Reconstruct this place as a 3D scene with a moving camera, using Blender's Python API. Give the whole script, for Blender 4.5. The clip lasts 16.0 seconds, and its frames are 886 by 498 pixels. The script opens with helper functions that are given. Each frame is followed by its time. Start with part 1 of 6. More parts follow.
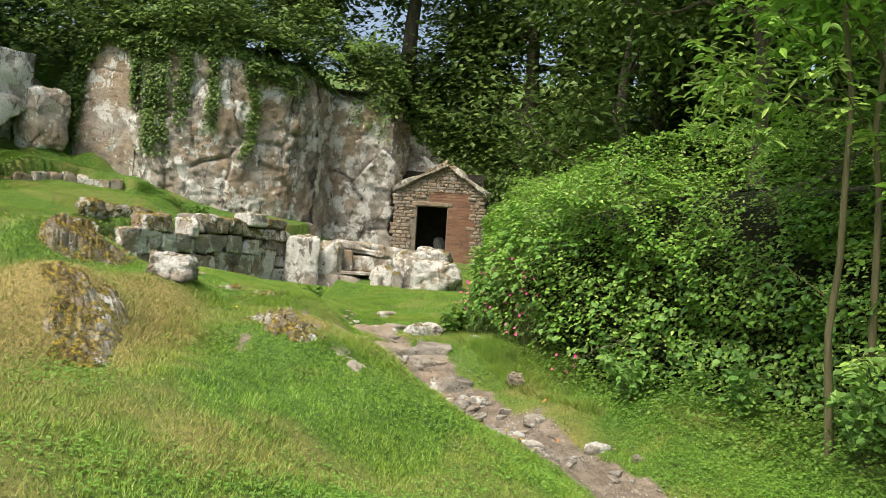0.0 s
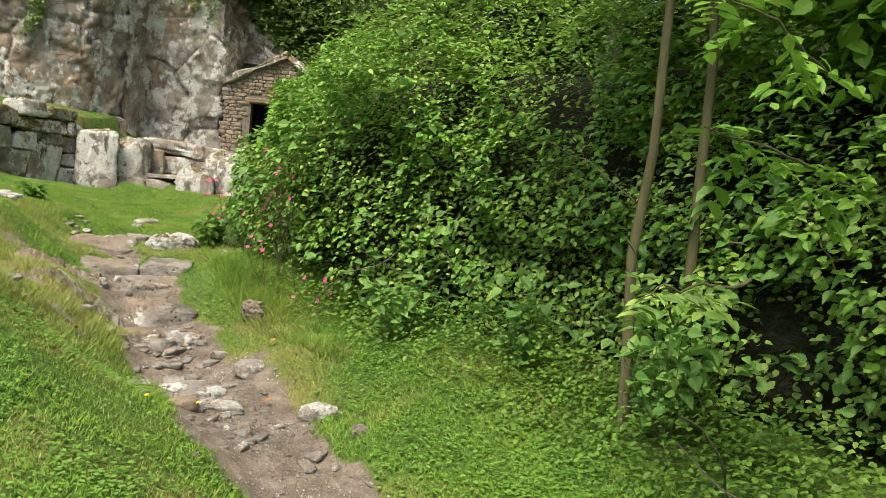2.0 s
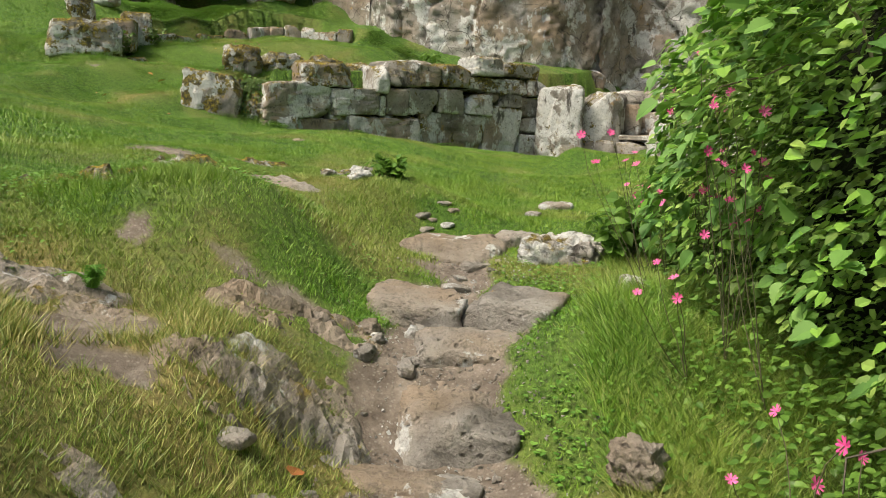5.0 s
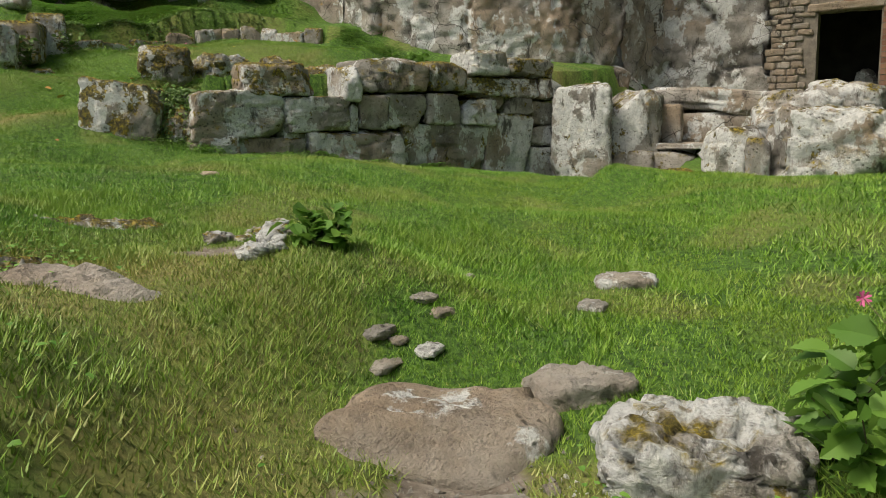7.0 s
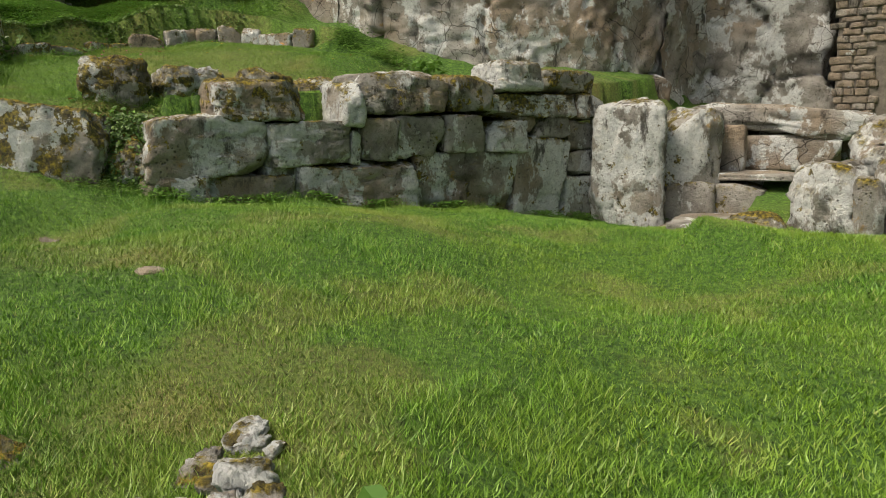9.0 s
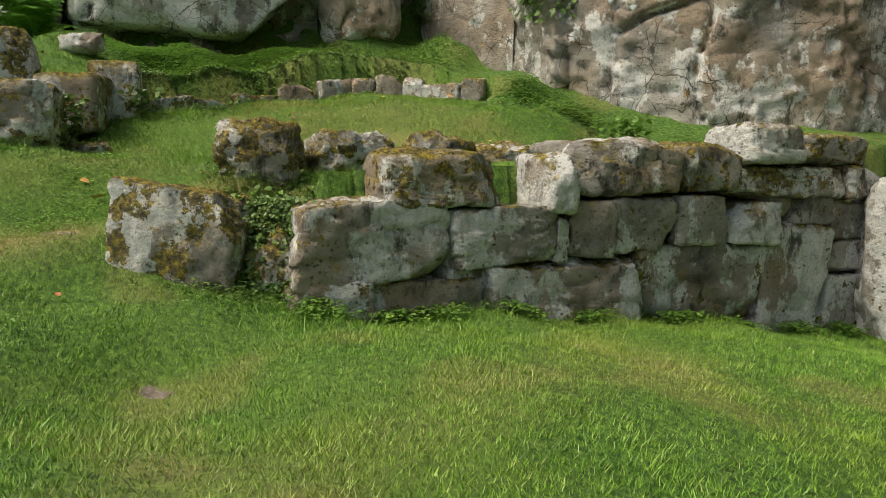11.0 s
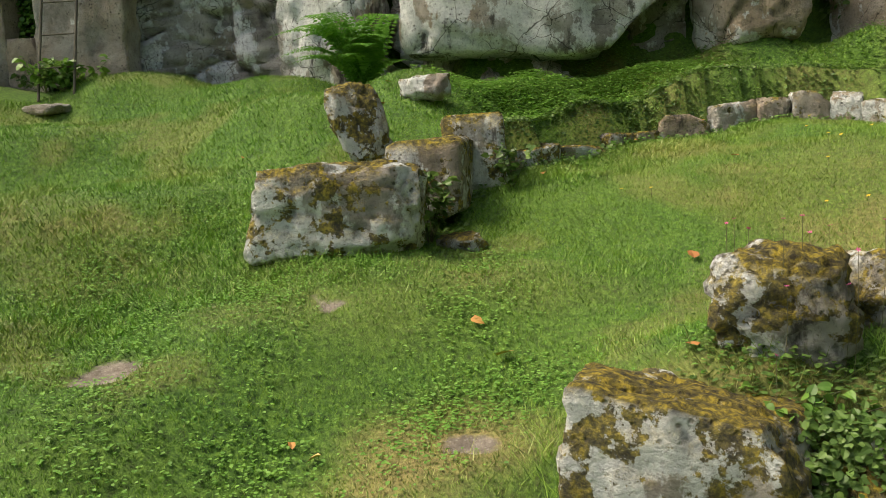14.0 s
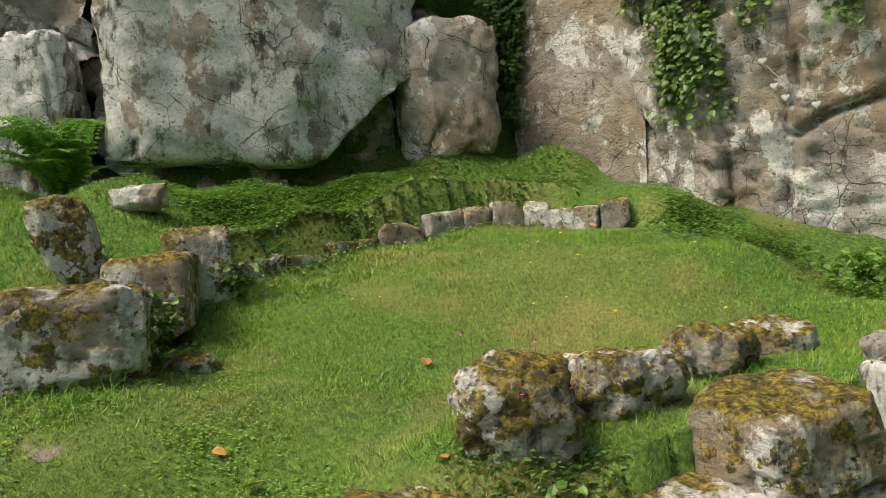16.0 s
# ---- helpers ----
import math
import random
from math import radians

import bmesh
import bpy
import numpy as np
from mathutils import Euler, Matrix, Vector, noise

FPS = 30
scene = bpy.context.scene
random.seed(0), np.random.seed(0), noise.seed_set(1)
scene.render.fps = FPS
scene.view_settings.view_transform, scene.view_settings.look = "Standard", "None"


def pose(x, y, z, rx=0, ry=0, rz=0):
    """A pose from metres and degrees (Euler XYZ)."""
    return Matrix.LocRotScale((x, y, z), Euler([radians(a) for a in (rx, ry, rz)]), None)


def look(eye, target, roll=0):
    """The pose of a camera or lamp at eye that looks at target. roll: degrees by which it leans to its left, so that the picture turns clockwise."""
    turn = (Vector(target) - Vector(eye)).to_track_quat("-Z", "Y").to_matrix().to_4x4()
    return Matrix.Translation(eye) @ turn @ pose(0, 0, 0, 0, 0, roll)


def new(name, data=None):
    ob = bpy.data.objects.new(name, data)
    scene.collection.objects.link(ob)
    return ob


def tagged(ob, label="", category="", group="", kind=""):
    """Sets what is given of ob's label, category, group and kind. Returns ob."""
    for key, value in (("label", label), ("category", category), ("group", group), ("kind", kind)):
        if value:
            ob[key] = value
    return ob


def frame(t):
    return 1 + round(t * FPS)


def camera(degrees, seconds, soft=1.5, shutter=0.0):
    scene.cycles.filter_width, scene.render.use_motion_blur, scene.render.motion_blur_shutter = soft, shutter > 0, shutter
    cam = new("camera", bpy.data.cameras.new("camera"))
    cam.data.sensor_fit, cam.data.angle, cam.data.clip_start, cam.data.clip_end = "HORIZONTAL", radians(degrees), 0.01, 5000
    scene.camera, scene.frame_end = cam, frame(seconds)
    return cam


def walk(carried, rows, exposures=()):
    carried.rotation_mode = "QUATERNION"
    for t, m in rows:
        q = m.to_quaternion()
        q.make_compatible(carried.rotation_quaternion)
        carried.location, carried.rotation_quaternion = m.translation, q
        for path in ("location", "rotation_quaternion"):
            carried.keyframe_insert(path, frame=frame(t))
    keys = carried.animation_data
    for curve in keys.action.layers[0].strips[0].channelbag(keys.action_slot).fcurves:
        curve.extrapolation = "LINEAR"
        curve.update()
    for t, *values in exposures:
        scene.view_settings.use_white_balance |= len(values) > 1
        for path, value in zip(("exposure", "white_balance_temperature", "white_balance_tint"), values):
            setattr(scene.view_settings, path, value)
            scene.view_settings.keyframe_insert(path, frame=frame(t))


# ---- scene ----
cam = camera(58.8, 16.0, soft=0.5)
PATH = [
    (0, (0.257, 0.137, 1.458), (0.210, 2.136, 1.486), 3.6),
    (0.5, (0.604, 0.553, 1.406), (0.717, 2.550, 1.395), 4.1),
    (1, (0.908, 1.003, 1.351), (1.126, 2.990, 1.285), 4.7),
    (1.5, (1.210, 1.496, 1.366), (1.477, 3.477, 1.301), 4.9),
    (2, (1.490, 2.006, 1.370), (1.724, 3.985, 1.208), 5.2),
    (2.5, (1.653, 2.616, 1.317), (1.823, 4.597, 1.098), 5.1),
    (3, (1.771, 3.213, 1.306), (1.654, 5.192, 1.041), 3.8),
    (3.2, (1.785, 3.437, 1.347), (1.440, 5.388, 1.070), 2.8),
    (3.5, (1.772, 3.836, 1.311), (1.206, 5.740, 1.079), 2.2),
    (4, (1.732, 4.493, 1.289), (1.080, 6.370, 1.061), 3.0),
    (4.5, (1.655, 5.060, 1.342), (0.749, 6.816, 1.032), 2.5),
    (4.7, (1.561, 5.270, 1.293), (0.593, 6.987, 0.956), 2.1),
    (6.8, (0.318, 7.545, 1.280), (-0.692, 9.245, 0.979), -0.9),
    (7, (0.229, 7.746, 1.296), (-0.774, 9.450, 0.995), -1.0),
    (7.5, (-0.040, 8.181, 1.357), (-1.031, 9.893, 1.061), -1.4),
    (8, (-0.272, 8.525, 1.586), (-1.248, 10.242, 1.274), -1.3),
    (8.2, (-0.331, 8.631, 1.589), (-1.300, 10.343, 1.228), -0.9),
    (10.3, (-1.842, 9.673, 1.755), (-2.887, 11.365, 1.541), -2.3),
    (10.5, (-1.912, 9.777, 1.782), (-3.017, 11.428, 1.555), -2.5),
    (11, (-2.216, 10.137, 1.881), (-3.464, 11.685, 1.663), 0.2),
    (11.5, (-2.439, 10.374, 1.993), (-3.871, 11.753, 1.774), -0.1),
    (12, (-2.722, 10.629, 2.145), (-4.336, 11.790, 1.934), -0.5),
    (12.5, (-3.097, 10.710, 2.157), (-4.794, 11.749, 1.957), -0.7),
    (13, (-3.544, 10.704, 2.281), (-5.300, 11.643, 2.095), -0.6),
    (13.5, (-3.993, 10.735, 2.374), (-5.759, 11.641, 2.127), -1.8),
    (14, (-4.285, 10.710, 2.514), (-5.975, 11.748, 2.258), -2.9),
    (14.5, (-4.424, 10.638, 2.557), (-5.953, 11.898, 2.289), -3.6),
    (15, (-4.414, 10.619, 2.587), (-5.817, 12.030, 2.387), -3.6),
    (15.5, (-4.386, 10.603, 2.601), (-5.685, 12.118, 2.463), -3.9),
    (16, (-4.358, 10.606, 2.625), (-5.565, 12.200, 2.567), -3.8),
]
walk(cam, [(t, look(eye, target, roll)) for t, eye, target, roll in PATH], [(0.0, 0.5, 7500, 9), (4.5, 0.42, 7500, 9), (7.0, 0.0, 7300, 8), (10.5, 0.1, 7500, 8), (13.0, 0.48, 7600, 8), (16.0, 0.32, 7700, 8)])

# ---- world and light: bright overcast day, soft sun high behind the walker ----
world = bpy.data.worlds.new("overcast_sky")
scene.world = world
world.use_nodes = True
wn = world.node_tree.nodes
sky = wn.new("ShaderNodeTexSky")
sky.sky_type, sky.sun_disc = "NISHITA", False
sky.sun_elevation, sky.sun_rotation = radians(58), radians(212)
sky.air_density, sky.dust_density, sky.ozone_density = 1.0, 4.0, 1.0
wn["Background"].inputs["Strength"].default_value = 0.16
world.node_tree.links.new(sky.outputs["Color"], wn["Background"].inputs["Color"])
sun = new("sun", bpy.data.lights.new("sun", "SUN"))
sun.data.energy, sun.data.angle, sun.data.color = 2.7, radians(20), (1.0, 0.95, 0.86)
sun.matrix_world = look((0, 0, 0), (0.28, 0.45, -0.85))

# ---- vector noise ----


def hash3(ix, iy, iz, seed):
    h = (ix * 374761393 + iy * 668265263 + iz * 2147483647 + seed * 974634777) & 0xFFFFFFFF
    h = ((h ^ (h >> 13)) * 1274126177) & 0xFFFFFFFF
    h = ((h ^ (h >> 16)) * 2246822519) & 0xFFFFFFFF
    return ((h ^ (h >> 15)) & 0xFFFFFF) / float(0xFFFFFF)


def vnoise(p, seed=0):
    """Value noise, -1 to 1, of points (n, 3)."""
    i = np.floor(p).astype(np.int64)
    f = p - i
    f = f * f * (3 - 2 * f)
    out = np.zeros(len(p))
    for dx in (0, 1):
        for dy in (0, 1):
            for dz in (0, 1):
                w = (f[:, 0] if dx else 1 - f[:, 0]) * (f[:, 1] if dy else 1 - f[:, 1]) * (f[:, 2] if dz else 1 - f[:, 2])
                out += w * hash3(i[:, 0] + dx, i[:, 1] + dy, i[:, 2] + dz, seed)
    return out * 2 - 1


def fbm(p, octaves=4, seed=0, gain=0.5):
    out, amp = np.zeros(len(p)), 1.0
    for k in range(octaves):
        out += amp * vnoise(p * 2.0 ** k + 17.3 * k, seed + k)
        amp *= gain
    return out


def cells(p, seed=0):
    """Voronoi cells: a random number of the nearest cell, the gap between the two nearest, and a tilted plane in each."""
    i = np.floor(p).astype(np.int64)
    best, second, val = np.full(len(p), 9.0), np.full(len(p), 9.0), np.zeros(len(p))
    tip = np.zeros(len(p))
    for dx in (-1, 0, 1):
        for dy in (-1, 0, 1):
            for dz in (-1, 0, 1):
                c = i + (dx, dy, dz)
                q = np.stack([c[:, k] + 0.15 + 0.7 * hash3(c[:, 0], c[:, 1], c[:, 2], seed + k) for k in range(3)], 1)
                d = np.linalg.norm(q - p, axis=1)
                near = d < best
                second = np.where(near, best, np.minimum(second, d))
                val = np.where(near, hash3(c[:, 0], c[:, 1], c[:, 2], seed + 7), val)
                slope = sum((p - q)[:, k] * (hash3(c[:, 0], c[:, 1], c[:, 2], seed + 9 + k) - 0.5) for k in range(3))
                tip = np.where(near, slope, tip)
                best = np.where(near, d, best)
    return val, second - best, tip


def smooth(a, b, x):
    t = np.clip((x - a) / (b - a), 0, 1)
    return t * t * (3 - 2 * t)


def pts3(x, y, z=0.0):
    return np.stack([x, y, np.zeros_like(x) + z], 1)


# ---- materials ----


def material(name, rough=0.9):
    m = bpy.data.materials.new(name)
    m.use_nodes = True
    m.node_tree.nodes["Principled BSDF"].inputs["Roughness"].default_value = rough
    return m, m.node_tree


class Nodes:
    """Short ways to add nodes to one material."""

    def __init__(self, name, rough=0.9, local=True):
        self.m, self.t = material(name, rough)
        self.bsdf = self.t.nodes["Principled BSDF"]
        co = self.t.nodes.new("ShaderNodeTexCoord")
        info = self.t.nodes.new("ShaderNodeObjectInfo")
        self.random = info.outputs["Random"]
        add = self.t.nodes.new("ShaderNodeVectorMath")
        add.operation = "MULTIPLY_ADD"
        add.inputs[1].default_value = (1, 1, 1)
        self.t.links.new(co.outputs["Object"], add.inputs[0])
        if local:
            mul = self.t.nodes.new("ShaderNodeMath")
            mul.operation = "MULTIPLY"
            mul.inputs[1].default_value = 60.0
            self.t.links.new(self.random, mul.inputs[0])
            self.t.links.new(mul.outputs[0], add.inputs[2])
        self.co = add.outputs[0]

    def link(self, a, b):
        self.t.links.new(a, b)

    def noise(self, scale, detail=4, rough=0.55, stretch=None, out="Fac"):
        n = self.t.nodes.new("ShaderNodeTexNoise")
        n.inputs["Scale"].default_value, n.inputs["Detail"].default_value, n.inputs["Roughness"].default_value = scale, detail, rough
        if stretch:
            mp = self.t.nodes.new("ShaderNodeMapping")
            mp.inputs["Scale"].default_value = stretch
            self.link(self.co, mp.inputs["Vector"])
            self.link(mp.outputs[0], n.inputs["Vector"])
        else:
            self.link(self.co, n.inputs["Vector"])
        return n.outputs[out]

    def voro(self, scale, feature="F1"):
        n = self.t.nodes.new("ShaderNodeTexVoronoi")
        n.feature = feature
        n.inputs["Scale"].default_value = scale
        self.link(self.co, n.inputs["Vector"])
        return n.outputs["Distance"]

    def ramp(self, fac, *stops):
        n = self.t.nodes.new("ShaderNodeValToRGB")
        e = n.color_ramp.elements
        while len(e) < len(stops):
            e.new(0.5)
        for el, (p, c) in zip(e, stops):
            el.position = p
            el.color = (*c, 1) if isinstance(c, tuple) else (c, c, c, 1)
        self.link(fac, n.inputs[0])
        return n.outputs["Color"]

    def mix(self, fac, a, b):
        n = self.t.nodes.new("ShaderNodeMix")
        n.data_type = "RGBA"
        for v, i in ((fac, 0), (a, 6), (b, 7)):
            if isinstance(v, tuple):
                n.inputs[i].default_value = (*v, 1)
            elif isinstance(v, (int, float)):
                n.inputs[i].default_value = v
            else:
                self.link(v, n.inputs[i])
        return n.outputs[2]

    def math(self, op, a, b=0.0):
        n = self.t.nodes.new("ShaderNodeMath")
        n.operation = op
        n.use_clamp = op in ("MULTIPLY", "ADD", "SUBTRACT")
        for v, i in ((a, 0), (b, 1)):
            if isinstance(v, (int, float)):
                n.inputs[i].default_value = v
            else:
                self.link(v, n.inputs[i])
        return n.outputs[0]

    def up(self, lo, hi):
        g = self.t.nodes.new("ShaderNodeNewGeometry")
        s = self.t.nodes.new("ShaderNodeSeparateXYZ")
        self.link(g.outputs["Normal"], s.inputs[0])
        return self.ramp(s.outputs[2], (lo, 0.0), (hi, 1.0))

    def island(self):
        return self.t.nodes.new("ShaderNodeNewGeometry").outputs["Random Per Island"]

    def attr(self, name):
        n = self.t.nodes.new("ShaderNodeAttribute")
        n.attribute_name = name
        return n.outputs["Fac"]

    def colour(self, c):
        self.link(c, self.bsdf.inputs["Base Color"])

    def bump(self, height, strength=0.5, distance=0.02):
        n = self.t.nodes.new("ShaderNodeBump")
        n.inputs["Strength"].default_value, n.inputs["Distance"].default_value = strength, distance
        self.link(height, n.inputs["Height"])
        self.link(n.outputs[0], self.bsdf.inputs["Normal"])


def rock_material(name, moss=0.4, pale=0.5, warm=0.3, orange=0.15, dark=0.4, crack=False):
    """Weathered limestone: grey and buff ground, white lichen, black stains, ochre lichen, moss on upward faces."""
    n = Nodes(name, 0.92)
    base = n.ramp(n.noise(2.6, 8, 0.65), (0.3, (0.10, 0.092, 0.08)), (0.47, (0.32, 0.305, 0.28)), (0.68, (0.50, 0.485, 0.455)))
    base = n.mix(n.ramp(n.noise(0.9, 5), (0.56 - 0.22 * warm, 0.0), (0.68 - 0.15 * warm, 0.8)), base, n.ramp(n.noise(6, 6, 0.7), (0.35, (0.25, 0.185, 0.125)), (0.7, (0.48, 0.38, 0.28))))
    base = n.mix(n.ramp(n.noise(2.4, 9, 0.68, (1, 1, 0.7)), (0.66 - 0.2 * pale, 0.0), (0.69 - 0.2 * pale, 0.92)), base, n.ramp(n.noise(30, 4), (0.3, (0.56, 0.59, 0.60)), (0.7, (0.78, 0.80, 0.79))))
    base = n.mix(n.ramp(n.noise(3.6, 8, 0.72, (1, 1, 0.4)), (0.64 - 0.16 * dark, 0.0), (0.71 - 0.16 * dark, 0.9)), base, (0.04, 0.036, 0.03))
    base = n.mix(n.ramp(n.noise(1.9, 7, 0.65), (0.70 - 0.14 * orange, 0.0), (0.74 - 0.14 * orange, 0.8)), base, (0.42, 0.26, 0.07))
    fine = n.noise(45, 6, 0.75)
    base = n.mix(n.ramp(fine, (0.54, 0.0), (0.70, 0.6)), base, (0.08, 0.07, 0.058))
    base = n.mix(n.ramp(n.noise(16, 6, 0.75), (0.56, 0.0), (0.62, 0.4)), base, (0.11, 0.10, 0.088))
    for scale, width in ((1.1, 0.007), (2.9, 0.011)) if crack else ():
        warp = n.t.nodes.new("ShaderNodeVectorMath")
        warp.operation = "MULTIPLY_ADD"
        warp.inputs[1].default_value = (0.22, 0.22, 0.22)
        n.link(n.noise(2.2, 4, 0.6, None, "Color"), warp.inputs[0])
        n.link(n.co, warp.inputs[2])
        v = n.t.nodes.new("ShaderNodeTexVoronoi")
        v.feature = "DISTANCE_TO_EDGE"
        v.inputs["Scale"].default_value = scale
        n.link(warp.outputs[0], v.inputs["Vector"])
        broken = n.ramp(n.noise(1.9, 3), (0.46, 0.0), (0.56, 0.9))
        base = n.mix(n.math("MULTIPLY", n.ramp(v.outputs["Distance"], (width * 0.3, 1.0), (width, 0.0)), broken), base, (0.025, 0.022, 0.018))
    pits = n.math("MULTIPLY", n.ramp(n.voro(26), (0.12, 1.0), (0.3, 0.0)), n.ramp(n.noise(5, 3), (0.48, 0.0), (0.6, 0.75)))
    base = n.mix(pits, base, (0.05, 0.045, 0.036))
    if moss:
        grow = n.math("MULTIPLY", n.up(0.0, 0.75), n.ramp(n.noise(4.5, 6, 0.65), (0.62 - 0.3 * moss, 0.0), (0.7 - 0.3 * moss, 1.0)))
        side = n.math("MULTIPLY", n.ramp(n.noise(6.0, 6, 0.7), (0.69 - 0.22 * moss, 0.0), (0.72 - 0.22 * moss, 0.95)), 1.0 if moss > 0.3 else 0.4)
        mosscol = n.ramp(n.noise(30, 4, 0.7), (0.36, (0.03, 0.024, 0.009)), (0.5, (0.13, 0.105, 0.02)), (0.66, (0.42, 0.32, 0.035)))
        base = n.mix(n.math("MAXIMUM", grow, side), base, mosscol)
    n.colour(base)
    h = n.math("ADD", n.math("MULTIPLY", n.noise(14, 8, 0.7), 0.7), n.math("MULTIPLY", n.noise(70, 4, 0.7), 0.3))
    n.bump(n.math("SUBTRACT", h, n.math("MULTIPLY", pits, 0.35)), 1.0, 0.055)
    return n.m


def leaf_material(name, dark, mid, light, rough=0.45, patch=1.2):
    n = Nodes(name, rough, False)
    c = n.ramp(n.island(), (0.05, dark), (0.5, mid), (0.97, light))
    c = n.mix(n.ramp(n.noise(patch, 2), (0.35, 0.0), (0.7, 0.45)), c, light)
    n.colour(c)
    n.bsdf.inputs["Specular IOR Level"].default_value = 0.35
    tr = n.t.nodes.new("ShaderNodeBsdfTranslucent")
    n.link(n.mix(0.5, c, light), tr.inputs["Color"])
    ms = n.t.nodes.new("ShaderNodeMixShader")
    ms.inputs[0].default_value = 0.3
    n.link(n.bsdf.outputs[0], ms.inputs[1])
    n.link(tr.outputs[0], ms.inputs[2])
    n.link(ms.outputs[0], n.t.nodes["Material Output"].inputs["Surface"])
    return n.m


def bark_material(name, a, b):
    n = Nodes(name, 0.9)
    n.colour(n.ramp(n.noise(9, 6, 0.65, (1, 1, 0.2)), (0.3, a), (0.7, b)))
    n.bump(n.noise(25, 5, 0.6, (1, 1, 0.15)), 0.8, 0.015)
    return n.m


MAT = {
    "cliff": rock_material("cliff_limestone", 0.04, 0.74, 0.4, 0.3, 0.35, True),
    "buff": rock_material("buff_cliff_stone", 0.0, 0.6, 0.9, 0.3, 0.15, True),
    "big": rock_material("grey_boulder_stone", 0.0, 1.0, 0.1, 0.15, 0.5, True),
    "wall": rock_material("wall_stone", 0.42, 0.75, 0.45, 0.2, 0.5),
    "mossy": rock_material("mossy_stone", 0.8, 0.75, 0.3, 0.4, 0.5),
    "pale": rock_material("lichen_stone", 0.38, 1.05, 0.25, 0.2, 0.4),
    "palemoss": rock_material("mossy_lichen_stone", 0.84, 1.1, 0.25, 0.2, 0.4),
    "step": rock_material("step_stone", 0.0, 0.55, 0.4, 0.0, 0.0),
    "crag": rock_material("bank_bedrock", 0.15, 0.35, 0.6, 0.1, 0.5),
    "bark": bark_material("grey_bark", (0.05, 0.045, 0.035), (0.16, 0.14, 0.11)),
    "twig": bark_material("dry_twig", (0.16, 0.13, 0.09), (0.36, 0.30, 0.22)),
    "stem": bark_material("green_stem", (0.07, 0.07, 0.035), (0.17, 0.16, 0.09)),
    "hedge": leaf_material("hedge_leaf", (0.05, 0.135, 0.035), (0.18, 0.38, 0.08), (0.40, 0.58, 0.15)),
    "nettle": leaf_material("nettle_leaf", (0.06, 0.17, 0.045), (0.13, 0.30, 0.075), (0.22, 0.42, 0.10), 0.55),
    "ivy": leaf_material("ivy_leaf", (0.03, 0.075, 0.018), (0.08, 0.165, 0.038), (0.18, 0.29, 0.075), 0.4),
    "tree": leaf_material("tree_leaf", (0.03, 0.075, 0.02), (0.08, 0.165, 0.04), (0.18, 0.29, 0.075)),
    "bright": leaf_material("bright_leaf", (0.08, 0.22, 0.03), (0.15, 0.36, 0.05), (0.27, 0.50, 0.09)),
    "herb": leaf_material("herb_leaf", (0.05, 0.125, 0.02), (0.10, 0.235, 0.038), (0.20, 0.36, 0.068)),
    "clover": leaf_material("clover_leaf", (0.07, 0.20, 0.03), (0.13, 0.31, 0.05), (0.22, 0.42, 0.08)),
    "fern": leaf_material("fern_leaf", (0.08, 0.24, 0.04), (0.13, 0.34, 0.055), (0.20, 0.42, 0.08)),
}
_n = Nodes("grass_blade", 0.5, False)
_t = _n.math("ADD", _n.math("MULTIPLY", _n.attr("tone"), 0.62), _n.math("MULTIPLY", _n.island(), 0.38))
_c = _n.ramp(_t, (0.15, (0.03, 0.095, 0.010)), (0.38, (0.10, 0.25, 0.024)), (0.58, (0.17, 0.36, 0.040)), (0.85, (0.25, 0.43, 0.064)))
_c = _n.mix(_n.ramp(_n.island(), (0.94, 0.0), (0.96, 0.6)), _c, (0.42, 0.39, 0.16))
_c = _n.mix(_n.ramp(_n.noise(1.1, 4), (0.42, 0.0), (0.66, 0.5)), _c, (0.25, 0.36, 0.04))
_c = _n.mix(_n.math("MULTIPLY", _n.attr("dry"), 0.8), _c, _n.ramp(_n.island(), (0.1, (0.15, 0.24, 0.035)), (0.5, (0.40, 0.34, 0.12)), (0.9, (0.54, 0.45, 0.21))))
_n.colour(_c)
MAT["grass"] = _n.m
_n = Nodes("turf_and_soil", 0.95, False)
_g = _n.ramp(_n.noise(32, 8, 0.8), (0.36, (0.012, 0.030, 0.005)), (0.5, (0.055, 0.14, 0.016)), (0.66, (0.17, 0.31, 0.045)))
_g = _n.mix(_n.ramp(_n.noise(0.8, 5), (0.45, 0.0), (0.7, 0.45)), _g, (0.14, 0.22, 0.035))
_g = _n.mix(_n.math("MULTIPLY", _n.attr("dry"), 0.8), _g, _n.ramp(_n.noise(35, 6, 0.8), (0.35, (0.14, 0.11, 0.045)), (0.6, (0.44, 0.33, 0.14))))
_s = _n.ramp(_n.noise(9, 8, 0.7), (0.3, (0.09, 0.072, 0.055)), (0.5, (0.20, 0.168, 0.138)), (0.7, (0.36, 0.32, 0.27)))
_s = _n.mix(_n.ramp(_n.voro(55), (0.08, 0.55), (0.35, 0.0)), _s, (0.42, 0.39, 0.35))
_k = _n.math("ADD", _n.attr("soil"), _n.math("SUBTRACT", _n.noise(7, 6, 0.7), 0.5))
_n.colour(_n.mix(_n.ramp(_k, (0.42, 0.0), (0.58, 1.0)), _g, _s))
_n.bump(_n.noise(60, 6, 0.75), 0.8, 0.02)
MAT["ground"] = _n.m

